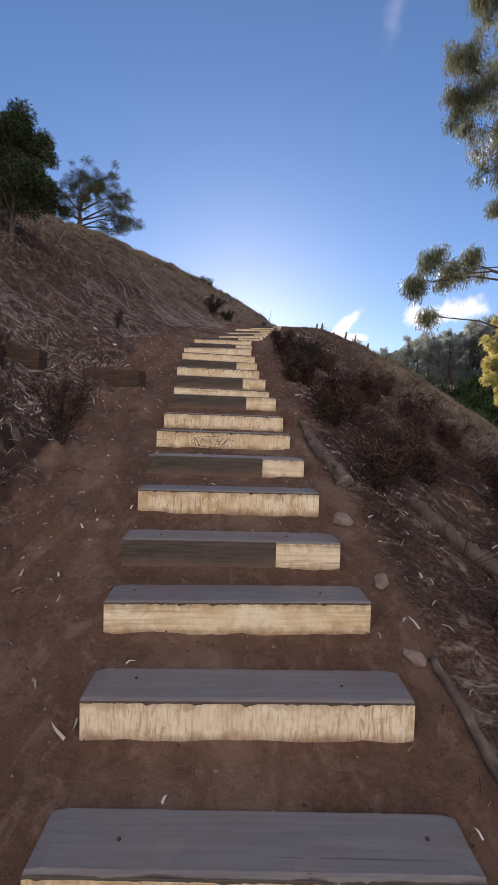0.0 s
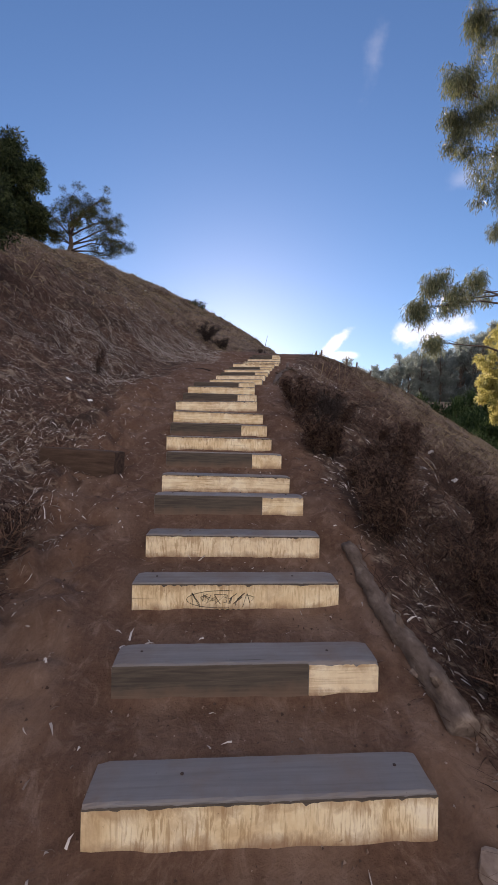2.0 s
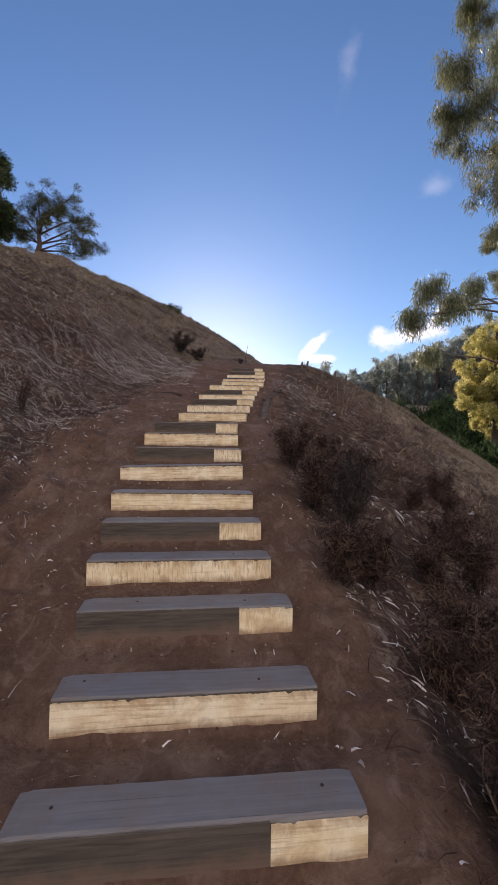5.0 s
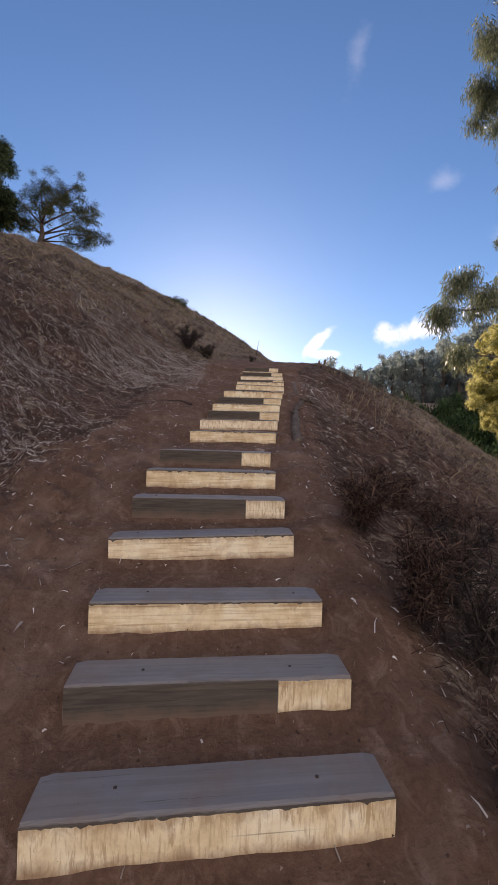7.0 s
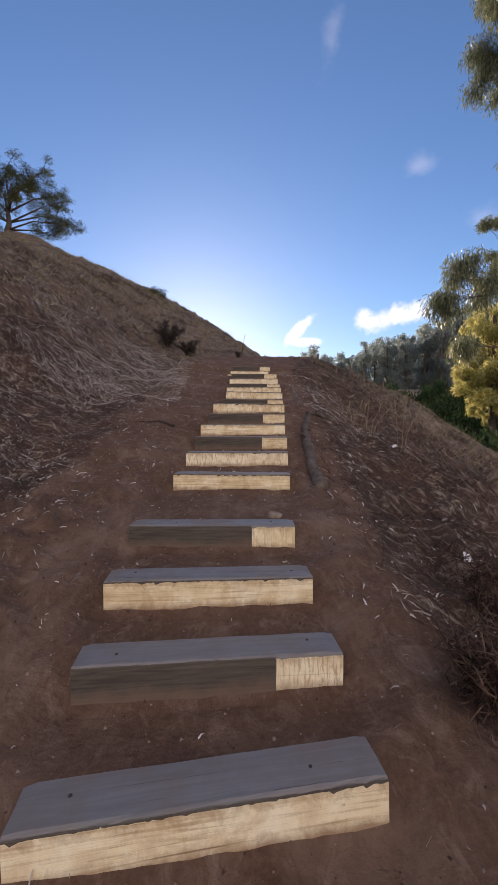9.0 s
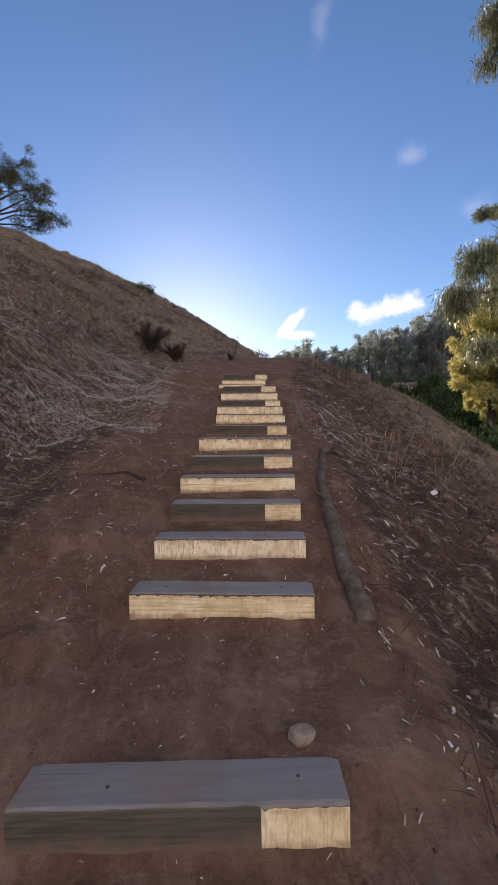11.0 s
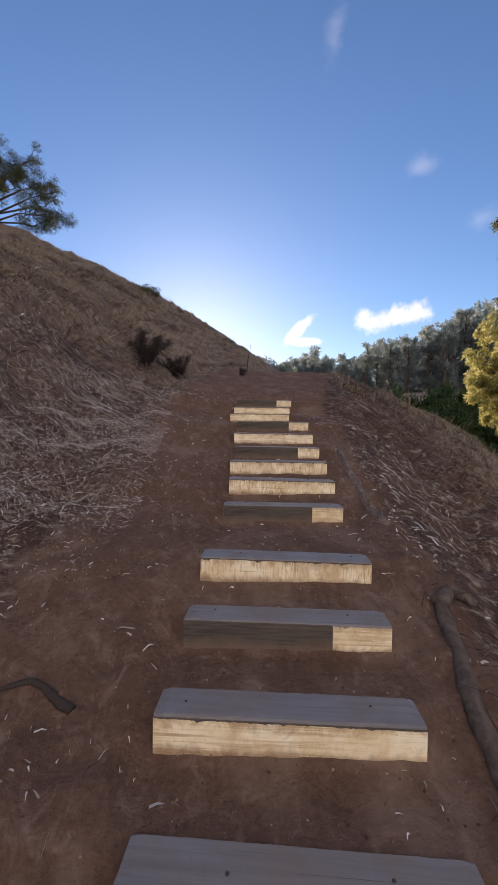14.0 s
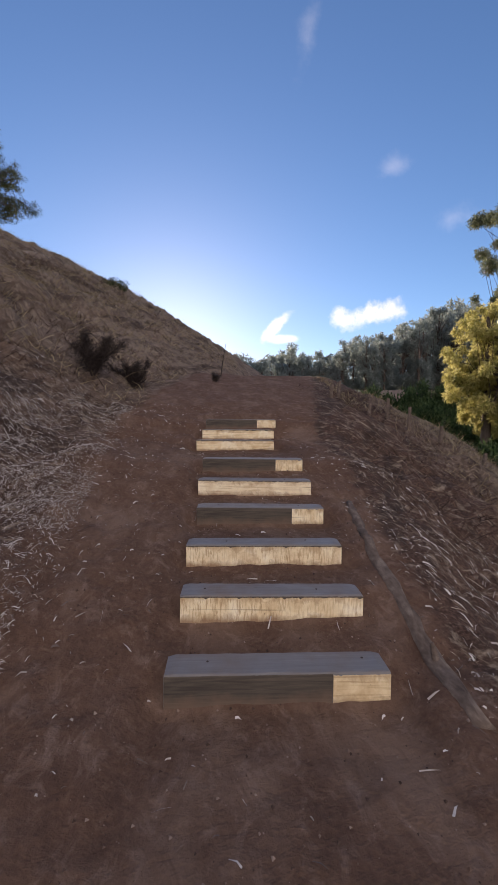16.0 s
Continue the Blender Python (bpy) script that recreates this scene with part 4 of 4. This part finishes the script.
scatter("dry_weeds", 22000, (-7.0, 2.5), (17.5, 34.0), lambda x, y: smooth01(-off_line(x, y), 1.6, 2.6) * patchy(x, y, 1.2, -0.1, 0.5, 42), 0.14, 0.005, 0.45, M_WEED, "brown dry weed tufts above the path", "weeds", 42)
scatter("dry_grass", 7000, (-0.6, 4.2), (20.5, 27.0), lambda x, y: smooth01(off_line(x, y) - 0.6, 1.6, 2.2), 0.2, 0.004, 0.7, M_GRASS, "straw-coloured dry grass at the crest", "grass", 36)
scatter("dry_weeds", 16000, (-9.0, -1.2), (2.0, 22.0), lambda x, y: smooth01(-off_line(x, y), 1.5, 3.0) * patchy(x, y, 0.8, 0.05, 0.6, 37) * 0.8, 0.16, 0.003, 0.65, M_WEED, "brown dry weeds standing on the bank", "weeds", 37)


def dry_shrub(x, y, wide, tall, seed, label, material, twigs=420, leafy=0):
    """A bare shrub: several stems that fork into fine twigs."""
    g = np.random.default_rng(seed)
    rng = random.Random(seed)
    ob = new("dry_shrub")
    ob.location = on_ground(x, y, -0.02)
    stems = []
    for s in range(6):
        a = rng.uniform(0, 6.28)
        out = rng.uniform(0.15, 0.5) * wide
        pts = [Vector((0.02 * math.cos(a), 0.02 * math.sin(a), 0)), Vector((out * 0.4 * math.cos(a), out * 0.4 * math.sin(a), tall * 0.4)), Vector((out * math.cos(a + 0.4), out * math.sin(a + 0.4), tall * rng.uniform(0.7, 0.95)))]
        stems.append(pts)
        part("stem", tube(pts, [0.011 * tall / 0.6, 0.007 * tall / 0.6, 0.002], 5, 0.1, rng), M_TWIG, ob)
    which = g.integers(0, 6, twigs)
    u = g.uniform(0.15, 1.0, twigs)
    p = np.array([[tuple(q) for q in s] for s in stems])
    a, b, c = p[which, 0], p[which, 1], p[which, 2]
    k = (u * 2)[:, None]
    base = np.where(k < 1, a + (b - a) * k, b + (c - b) * (k - 1))
    d = g.normal(0, 0.6, (twigs, 3)) + np.array([0, 0, 0.75]) + base * np.array([1.2, 1.2, 0]) / max(wide, 0.1)
    d /= np.linalg.norm(d, axis=1, keepdims=True)
    l = g.uniform(0.12, 0.42, twigs) * tall * (1.2 - 0.6 * u)
    part("brushwood", blades(base, base + d * l[:, None], 0.0022 * g.uniform(0.6, 1.5, twigs), g.normal(0, 0.05, (twigs, 3)) * tall, g), material, ob)
    if leafy:
        base = np.repeat(base + d * l[:, None] * 0.6, leafy, axis=0)
        n = len(base)
        part("foliage", blades(base + g.normal(0, 0.03, (n, 3)), base + g.normal(0, 0.040, (n, 3)), 0.0028 * g.uniform(0.6, 1.4, n), g.normal(0, 0.004, (n, 3)), g), material, ob)
    return tagged(ob, label, "shrub")


for i, (x, y, w, h) in enumerate(((0.82, 6.35, 0.42, 0.62), (0.98, 6.9, 0.40, 0.66), (0.78, 5.75, 0.30, 0.40), (1.25, 5.2, 0.5, 0.55), (0.95, 4.35, 0.4, 0.5), (1.45, 3.9, 0.5, 0.6), (1.15, 3.2, 0.4, 0.45), (1.9, 4.6, 0.6, 0.6), (1.05, 8.0, 0.3, 0.35), (1.35, 1.75, 0.45, 0.4), (1.75, 6.1, 0.5, 0.5))):
    dry_shrub(x, y, w, h, 40 + i, "dark leafless dry shrub on the sloping bank" if i < 2 else "dark reddish-brown withered shrub on the sloping bank", M_TWIG if i < 2 else M_WEED, 620, 1 if i < 2 else 3)
place = random.Random(77)
for i in range(26):
    y = 1.0 + 7.8 * (i + place.random()) / 26
    x = float(np.interp(y, LINE_Y, LINE_X)) + 1.0 + 2.4 * place.random() ** 1.3
    size = place.uniform(0.32, 0.58)
    dry_shrub(x, y, size, size * place.uniform(0.8, 1.05), 140 + i, "dark reddish-brown withered shrub on the sloping bank", M_WEED, 480, 4)
for i, (x, y, w, h) in enumerate(((-1.42, 3.05, 0.42, 0.56), (-1.7, 2.45, 0.35, 0.40), (-2.2, 3.4, 0.4, 0.45), (-1.62, 3.7, 0.4, 0.42), (-2.0, 2.9, 0.4, 0.38), (-2.6, 4.2, 0.45, 0.45))):
    dry_shrub(x, y, w, h, 60 + i, "reddish-brown withered dry shrub beside the track", M_WEED, 420, 1)
dry_shrub(-2.84, 8.6, 0.35, 0.50, 70, "small brown dry shrub on the earth terrace", M_WEED, 420)
dry_shrub(-1.95, 19.35, 1.6, 0.88, 71, "dark low bush at the foot of the hill", M_TWIG, 2000, 2)
dry_shrub(-1.30, 20.3, 1.0, 0.62, 72, "dark low bush at the foot of the hill", M_TWIG, 1600, 2)
dry_shrub(0.55, 22.6, 0.4, 0.3, 73, "small dark shrub on the crest", M_TWIG, 300, 2)

stick = part("stick", tube([on_ground(0.82, 24.3, -0.1), on_ground(0.9, 24.3, 0.5), on_ground(1.0, 24.3, 1.0)], [0.016, 0.013, 0.007], 6), M_TWIG)
tagged(stick, "thin bare dead stalk leaning on the crest", "stalk")
for i, (x, y, h) in enumerate(((3.1, 20.6, 0.40), (3.4, 20.9, 0.5), (3.9, 20.3, 0.45), (4.6, 20.8, 0.6), (5.0, 20.5, 0.65), (5.5, 20.0, 0.5), (6.3, 19.6, 0.45))):
    p = on_ground(x, y, -0.1)
    tagged(part("stump", tube([p, p + Vector((0.02, 0, h * 0.6)), p + Vector((0.05, 0.01, h))], [0.05, 0.045, 0.035], 8, 0.12, random.Random(i)), M_LOG), "short grey broken stump on the slope", "stump", "stumps at the slope edge")



def stalk_tuft(x, y, tall, count, seed):
    """A tuft of tall dry stalks with seed heads."""
    g = np.random.default_rng(seed)
    ob = new("tall_grass")
    ob.location = on_ground(x, y)
    for _ in range(count):
        a, l = g.uniform(0, 6.28), tall * g.uniform(0.65, 1.05)
        foot = Vector((0.25 * math.cos(a), 0.15 * math.sin(a), -0.03))
        bend = Vector((g.uniform(-0.05, 0.28), g.uniform(-0.1, 0.1), 0))
        tip = foot + bend + Vector((0, 0, l))
        part("stalk", tube([foot, foot + bend * 0.3 + Vector((0, 0, l * 0.55)), tip], [0.0030, 0.0024, 0.0015], 4), M_GRASS, ob)
        part("seed_head", tube([tip - bend * 0.1 - Vector((0, 0, 0.10)), tip, tip + bend * 0.25 + Vector((0, 0, 0.07))], [0.002, 0.007, 0.0015], 5), M_GRASS, ob)
    return tagged(ob, "tuft of tall dry grass with seed heads on the bank", "grass")


stalk_tuft(2.5, 11.8, 0.8, 4, 1)
stalk_tuft(2.0, 12.0, 0.6, 4, 2)
stalk_tuft(1.6, 12.4, 0.45, 3, 3)

# ---- trees ----


def crown(centres, leaves, length, width, seed, droop=0.0):
    """Leaf ribbons in clumps round the centres (x, y, z, radius), thicker at the clumps' outsides."""
    g = np.random.default_rng(seed)
    c = np.array(centres)
    share = c[:, 3] ** 2
    which = g.choice(len(c), leaves, p=share / share.sum())
    d = g.normal(size=(leaves, 3))
    d /= np.linalg.norm(d, axis=1, keepdims=True)
    r = c[which, 3] * g.random(leaves) ** 0.6
    base = c[which, :3] + d * r[:, None] * np.array([1, 1, 0.9])
    way = g.normal(size=(leaves, 3)) + d * 0.6
    way[:, 2] -= droop
    way /= np.linalg.norm(way, axis=1, keepdims=True)
    l = length * g.uniform(0.6, 1.4, leaves)
    return blades(base, base + way * l[:, None], width * g.uniform(0.6, 1.3, leaves), g.normal(0, 0.08, (leaves, 3)) * length, g)


def limbs(start, ends, r, rng, sag=0.0):
    """Tapered limbs from points of the trunk to the clumps of the crown."""
    out = []
    for s, e in zip(start, ends):
        s, e = Vector(s), Vector(e)
        mid = (s + e) / 2 + Vector((rng.uniform(-1, 1), rng.uniform(-1, 1), rng.uniform(-0.3, 1))) * (e - s).length * 0.12 + Vector((0, 0, sag))
        q = (s + mid) / 2 + Vector((rng.uniform(-1, 1), rng.uniform(-1, 1), 0)) * (e - s).length * 0.04
        out.append(tube([s, q, mid, e], [r, r * 0.75, r * 0.5, r * 0.15], 6, 0.08, rng))
    return out


def tree(name, base, trunk_top, trunk_r, clumps, leaves, leaf_len, leaf_wide, material, label, category, seed, droop=0.0, sag=0.0, fork=0.35, limb_r=0.35, group=""):
    """Trunk, limbs and a crown of separate leaves; clumps are given from the base."""
    rng = random.Random(seed)
    ob = new(name)
    ob.location = base
    top = Vector(trunk_top)
    n = 7
    pts = [top * (i / n) + Vector((rng.uniform(-1, 1), rng.uniform(-1, 1), 0)) * trunk_r * (0.6 if 0 < i else 0) for i in range(n + 1)]
    pts[0] = Vector((0, 0, -0.5))
    part("trunk", tube(pts, [trunk_r * (1.25 - 0.95 * i / n) for i in range(n + 1)], 10, 0.06, rng), M_BARK, ob, smooth=True)
    starts = [pts[min(n, max(1, int(n * (fork + (1 - fork) * rng.random() * min(1, c[2] / max(top.z, 0.1))))))] for c in clumps]
    pieces = limbs(starts, [c[:3] for c in clumps], trunk_r * limb_r, rng, sag)
    if group:
        tagged(part("branchwork", join(pieces), M_BARK, ob, smooth=True), kind="stuff")
    else:
        for piece in pieces:
            part("limb", piece, M_BARK, ob, smooth=True)
    part("crown", crown(clumps, leaves, leaf_len, leaf_wide, seed, droop), material, ob)
    return tagged(ob, label, category, group)


def clump_cloud(count, centre, radii, size, seed, lean=0.0):
    """Clumps near the surface of an egg-shaped crown."""
    rng = random.Random(seed)
    out = []
    for _ in range(count):
        d = Vector((rng.gauss(0, 1), rng.gauss(0, 1), rng.gauss(0, 1))).normalized() * rng.uniform(0.45, 1.0)
        out.append((centre[0] + d.x * radii[0] + lean * d.z, centre[1] + d.y * radii[1], centre[2] + d.z * radii[2], size * rng.uniform(0.6, 1.35)))
    return out


# the dark pine and the open-crowned tree on the ridge
pine = tree("pine_tree", on_ground(-35.4, 61.0, -1.2), (0.2, 0, 20.0), 0.45, clump_cloud(90, (-0.2, 0, 15.2), (4.6, 4.3, 5.2), 1.1, 81), 42000, 0.40, 0.055, M_PINE, "dark green pine tree on the hill ridge", "tree", 81, fork=0.5, limb_r=0.2)
pine.scale = (1.36, 1.36, 1.36)


def ridge_tree():
    """A low-forking tree: wide bare limbs that carry small leaf clumps at their ends."""
    rng = random.Random(82)
    ob = new("ridge_tree")
    ob.location = on_ground(-27.6, 64.5, -0.7)
    ob.scale = (1.12, 1.12, 0.94)
    crotch = [Vector((0.15, 0, 0.9)), Vector((0.3, 0.1, 2.0)), Vector((0.2, 0, 3.4)), Vector((0.5, -0.1, 4.8))]
    part("trunk", tube([(0, 0, -0.6), *crotch, (0.6, 0, 6.2)], [0.42, 0.36, 0.30, 0.24, 0.16, 0.06], 10, 0.06, rng), M_BARK, ob, smooth=True)
    clumps = []
    for tip_x, tip_y, tip_z in ((-4.6, 1.2, 4.6), (-3.8, -1.5, 6.6), (-1.8, 1.8, 8.0), (0.8, -1.4, 8.8), (2.8, 1.6, 8.6), (4.8, -1.0, 8.6), (6.2, 1.2, 6.8), (7.6, -0.8, 4.8), (8.2, 0.8, 2.6), (7.4, -1.4, 0.9), (5.0, 2.0, 1.2), (3.4, -2.4, 6.0), (0.4, 2.6, 7.0), (-2.6, 0.4, 3.0)):
        end = Vector((tip_x, tip_y, tip_z))
        start = min(crotch, key=lambda p: abs(p.z - 0.45 * tip_z - 0.3))
        mid = start.lerp(end, 0.5) + Vector((0, 0, 0.11 * (end - start).length)) + Vector((rng.uniform(-0.4, 0.4), rng.uniform(-0.4, 0.4), 0))
        pieces = [tube([start, start.lerp(mid, 0.55), mid, mid.lerp(end, 0.6) + Vector((0, 0, 0.15)), end], [0.14, 0.11, 0.08, 0.05, 0.02], 7, 0.08, rng)]
        for j in range(13):
            foot = mid.lerp(end, rng.uniform(0.0, 1.0))
            d = Vector((rng.gauss(0, 1), rng.gauss(0, 1), rng.gauss(0.25, 0.8))).normalized() * rng.uniform(0.9, 2.0)
            pieces.append(tube([foot, foot + d * 0.5 + Vector((0, 0, 0.12)), foot + d], [0.045, 0.03, 0.012], 5, 0.05, rng))
            clumps.append((*(foot + d), rng.uniform(0.45, 0.95)))
        clumps += [(*end, 0.6), (*mid.lerp(end, 0.75), 0.7), (*mid.lerp(end, 0.4), 0.6)]
        part("limb", join(pieces), M_BARK, ob, smooth=True)
    part("crown", crown(clumps, 32000, 0.25, 0.027, 82), M_OAK, ob)
    return tagged(ob, "open-crowned grey-green tree with spreading limbs on the ridge", "tree")


ridge_tree()
tree("small_tree", on_ground(-5.05, 8.6, -0.05), (0.1, 0, 1.3), 0.05, clump_cloud(26, (0, 0, 1.15), (0.7, 0.6, 0.5), 0.26, 83), 6500, 0.08, 0.011, M_PINE, "small dark green tree on the slope", "tree", 83)
tree("small_tree", on_ground(-5.2, 41.5, -1.35), (0.1, 0, 1.5), 0.06, clump_cloud(10, (0, 0, 1.5), (0.9, 0.8, 0.6), 0.4, 84), 900, 0.18, 0.03, M_OAK, "small grey-green tree behind the ridge", "tree", 84)


# the near gum tree, whose branches hang over the slope
def near_gum():
    base = on_ground(13.6, 20.0)
    rng = random.Random(91)
    ob = new("gum_tree")
    ob.location = base
    height = 24.0 - base.z
    line = [Vector((0.25 * math.sin(i * 0.9) - 0.06 * i, 0.1 * math.cos(i), height * i / 9 - (0.5 if i == 0 else 0))) for i in range(10)]
    part("trunk", tube(line, [0.36 - 0.033 * i for i in range(10)], 12, 0.05, rng), M_BARK, ob, smooth=True)
    clumps = []
    for x, y, z, r, k in ((7.52, 19.1, 8.18, 0.4, 8), (8.27, 19.65, 9.42, 0.42, 8), (8.91, 19.34, 8.65, 0.5, 9), (10.16, 19.76, 9.14, 0.6, 10), (7.79, 18.79, 6.62, 0.3, 6), (8.85, 18.69, 17.5, 0.75, 16), (9.45, 20.18, 16.85, 0.55, 12), (10.09, 19.14, 16.99, 0.95, 18), (10.31, 19.09, 15.17, 0.85, 16), (11.09, 20.46, 21.77, 0.8, 14), (10.03, 19.52, 21.6, 0.5, 9), (11.63, 20.18, 19.86, 1.0, 16), (11.08, 19.53, 13.74, 0.75, 13), (11.57, 19.82, 12.34, 0.6, 9), (12.95, 18.94, 17.46, 1.5, 18), (13.31, 19.81, 14.24, 1.4, 16), (13.34, 20.23, 10.73, 1.2, 14), (14.48, 19.61, 22.48, 1.6, 18), (11.26, 20.0, 24.24, 0.9, 12)):
        hub = Vector((x, y, z)) - base
        foot = min(line[1:], key=lambda p: abs(p.z - (hub.z - 0.9)))
        mid = foot.lerp(hub, 0.55) + Vector((0, rng.uniform(-0.3, 0.3), 0.5))
        part("limb", tube([foot, foot.lerp(mid, 0.5) + Vector((0, 0, 0.15)), mid, hub], [0.075, 0.055, 0.035, 0.014], 7, 0.08, rng), M_BARK, ob, smooth=True)
        sprays = []
        for _ in range(k):
            d = Vector((rng.gauss(0, 1), rng.gauss(0, 1), rng.gauss(-0.1, 1))).normalized() * r * rng.uniform(0.2, 1.4)
            tip = hub + d
            start = mid.lerp(hub, rng.uniform(0.4, 1.0))
            sprays.append(tube([start, start.lerp(tip, 0.5) + Vector((0, 0, 0.12)), tip, tip - Vector((0, 0, 0.22))], [0.012, 0.008, 0.005, 0.002], 4))
            clumps.append((*tip, rng.uniform(0.26, 0.62)))
        tagged(part("spray", join(sprays), M_BARK, ob), kind="stuff")
    part("crown", crown(clumps, 56000, 0.20, 0.0135, 91, 2.4), M_GUM_SHADED, ob)
    return tagged(ob, "tall gum tree with thin drooping leafy branches", "tree")


near_gum()
# the large sunlit gum farther down
big = on_ground(41.6, 64.5)
tree("gum_tree", big, (1.0, 0, 21 - big.z), 0.7, clump_cloud(420, (3.8, 0, 13.6 - big.z), (9.2, 7.2, 10.6), 0.85, 92), 80000, 0.50, 0.068, M_GUM_SUNLIT, "large yellow-green gum tree standing in sunlight", "tree", 92, droop=0.9, fork=0.45, limb_r=0.12)
tall = on_ground(50.5, 70.0)
tree("gum_tree", tall, (0.6, 0, 37 - tall.z), 0.6, clump_cloud(14, (-0.5, 0, 25.0 - tall.z), (6.6, 5.0, 3.5), 1.0, 94) + clump_cloud(26, (-1.0, 0, 35.0 - tall.z), (7.0, 5.6, 6.0), 1.1, 93), 22000, 0.42, 0.050, M_GUM_SHADED, "tall grey-green gum tree with an open crown", "tree", 93, droop=0.9, fork=0.5, limb_r=0.14)

# the wood across the valley
FOREST = []
for v in range(4):
    cl = clump_cloud(30, (0, 0, 15.5), (3.4 + 0.5 * v, 3.2, 4.4), 0.95, 101 + v) + clump_cloud(26, (0.4, 0, 7.0), (3.6, 3.3, 5.0), 1.1, 111 + v)
    FOREST.append(tree("forest_tree", (0, 0, 0), (0.4 * (v - 1.5), 0, 18.5), 0.33, cl, 4200, 0.70, 0.11, M_FOREST_HAZY, "tall slender gum tree in the wood across the valley", "tree", 120 + v, fork=0.3, limb_r=0.3, group="trees across the valley"))
UNDER = tree("underwood_tree", (0, 0, 0), (0.1, 0, 3.5), 0.16, clump_cloud(18, (0, 0, 3.2), (2.9, 2.7, 2.0), 1.1, 131), 2400, 0.45, 0.09, M_UNDER, "dense dark green bush below the wood", "bush", 131, group="bushes below the wood")


rng = random.Random(9)
ROW = [(b, y) for y in (215, 238, 262, 290) for b in np.arange(0.05, 0.90, 0.036)]
TOP_B, TOP_E = [0.0, 0.15, 0.20, 0.28, 0.33, 0.42, 0.52, 0.60, 0.66, 0.9], [0.17, 0.18, 0.185, 0.205, 0.19, 0.225, 0.245, 0.285, 0.325, 0.35]
k = 0
for b, y in ROW:
    b += rng.uniform(-0.018, 0.018)
    y += rng.uniform(-10, 10)
    x = -0.2 + b * (y - 11.3)
    top = 5.6 + (y - 11.3) * np.interp(b, TOP_B, TOP_E) * rng.uniform(0.86, 1.02)
    g = height_at(x, y)
    s = (top - g) / 20.3
    if s < 0.25:
        continue
    m = Matrix.Translation((x, y, g)) @ Matrix.Rotation(rng.uniform(0, 6.28), 4, "Z") @ Matrix.Diagonal((0.5 + 0.6 * s, 0.5 + 0.6 * s, s, 1))
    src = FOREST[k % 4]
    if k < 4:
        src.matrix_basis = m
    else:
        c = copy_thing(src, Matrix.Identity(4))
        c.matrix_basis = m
    k += 1
k = 0
for y0, top0 in ((54, -0.05), (74, -0.01), (96, 0.04), (112, 0.09)):
    for b in np.arange(0.36 if y0 < 80 else 0.26, 0.95, 0.05):
        b2, y = b + rng.uniform(-0.02, 0.02), y0 + rng.uniform(-5, 5)
        x = -0.2 + b2 * (y - 11.3)
        g = height_at(x, y)
        top = 5.6 + (y - 11.3) * (top0 + rng.uniform(-0.02, 0.02))
        s = min(2.6, max(0.8, (top - g) / 5.2))
        m = Matrix.Translation((x, y, g)) @ Matrix.Rotation(rng.uniform(0, 6.28), 4, "Z") @ Matrix.Diagonal((0.7 + 0.3 * s, 0.7 + 0.3 * s, s, 1))
        if k == 0:
            UNDER.matrix_basis = m
        else:
            c = copy_thing(UNDER, Matrix.Identity(4))
            c.matrix_basis = m
        k += 1
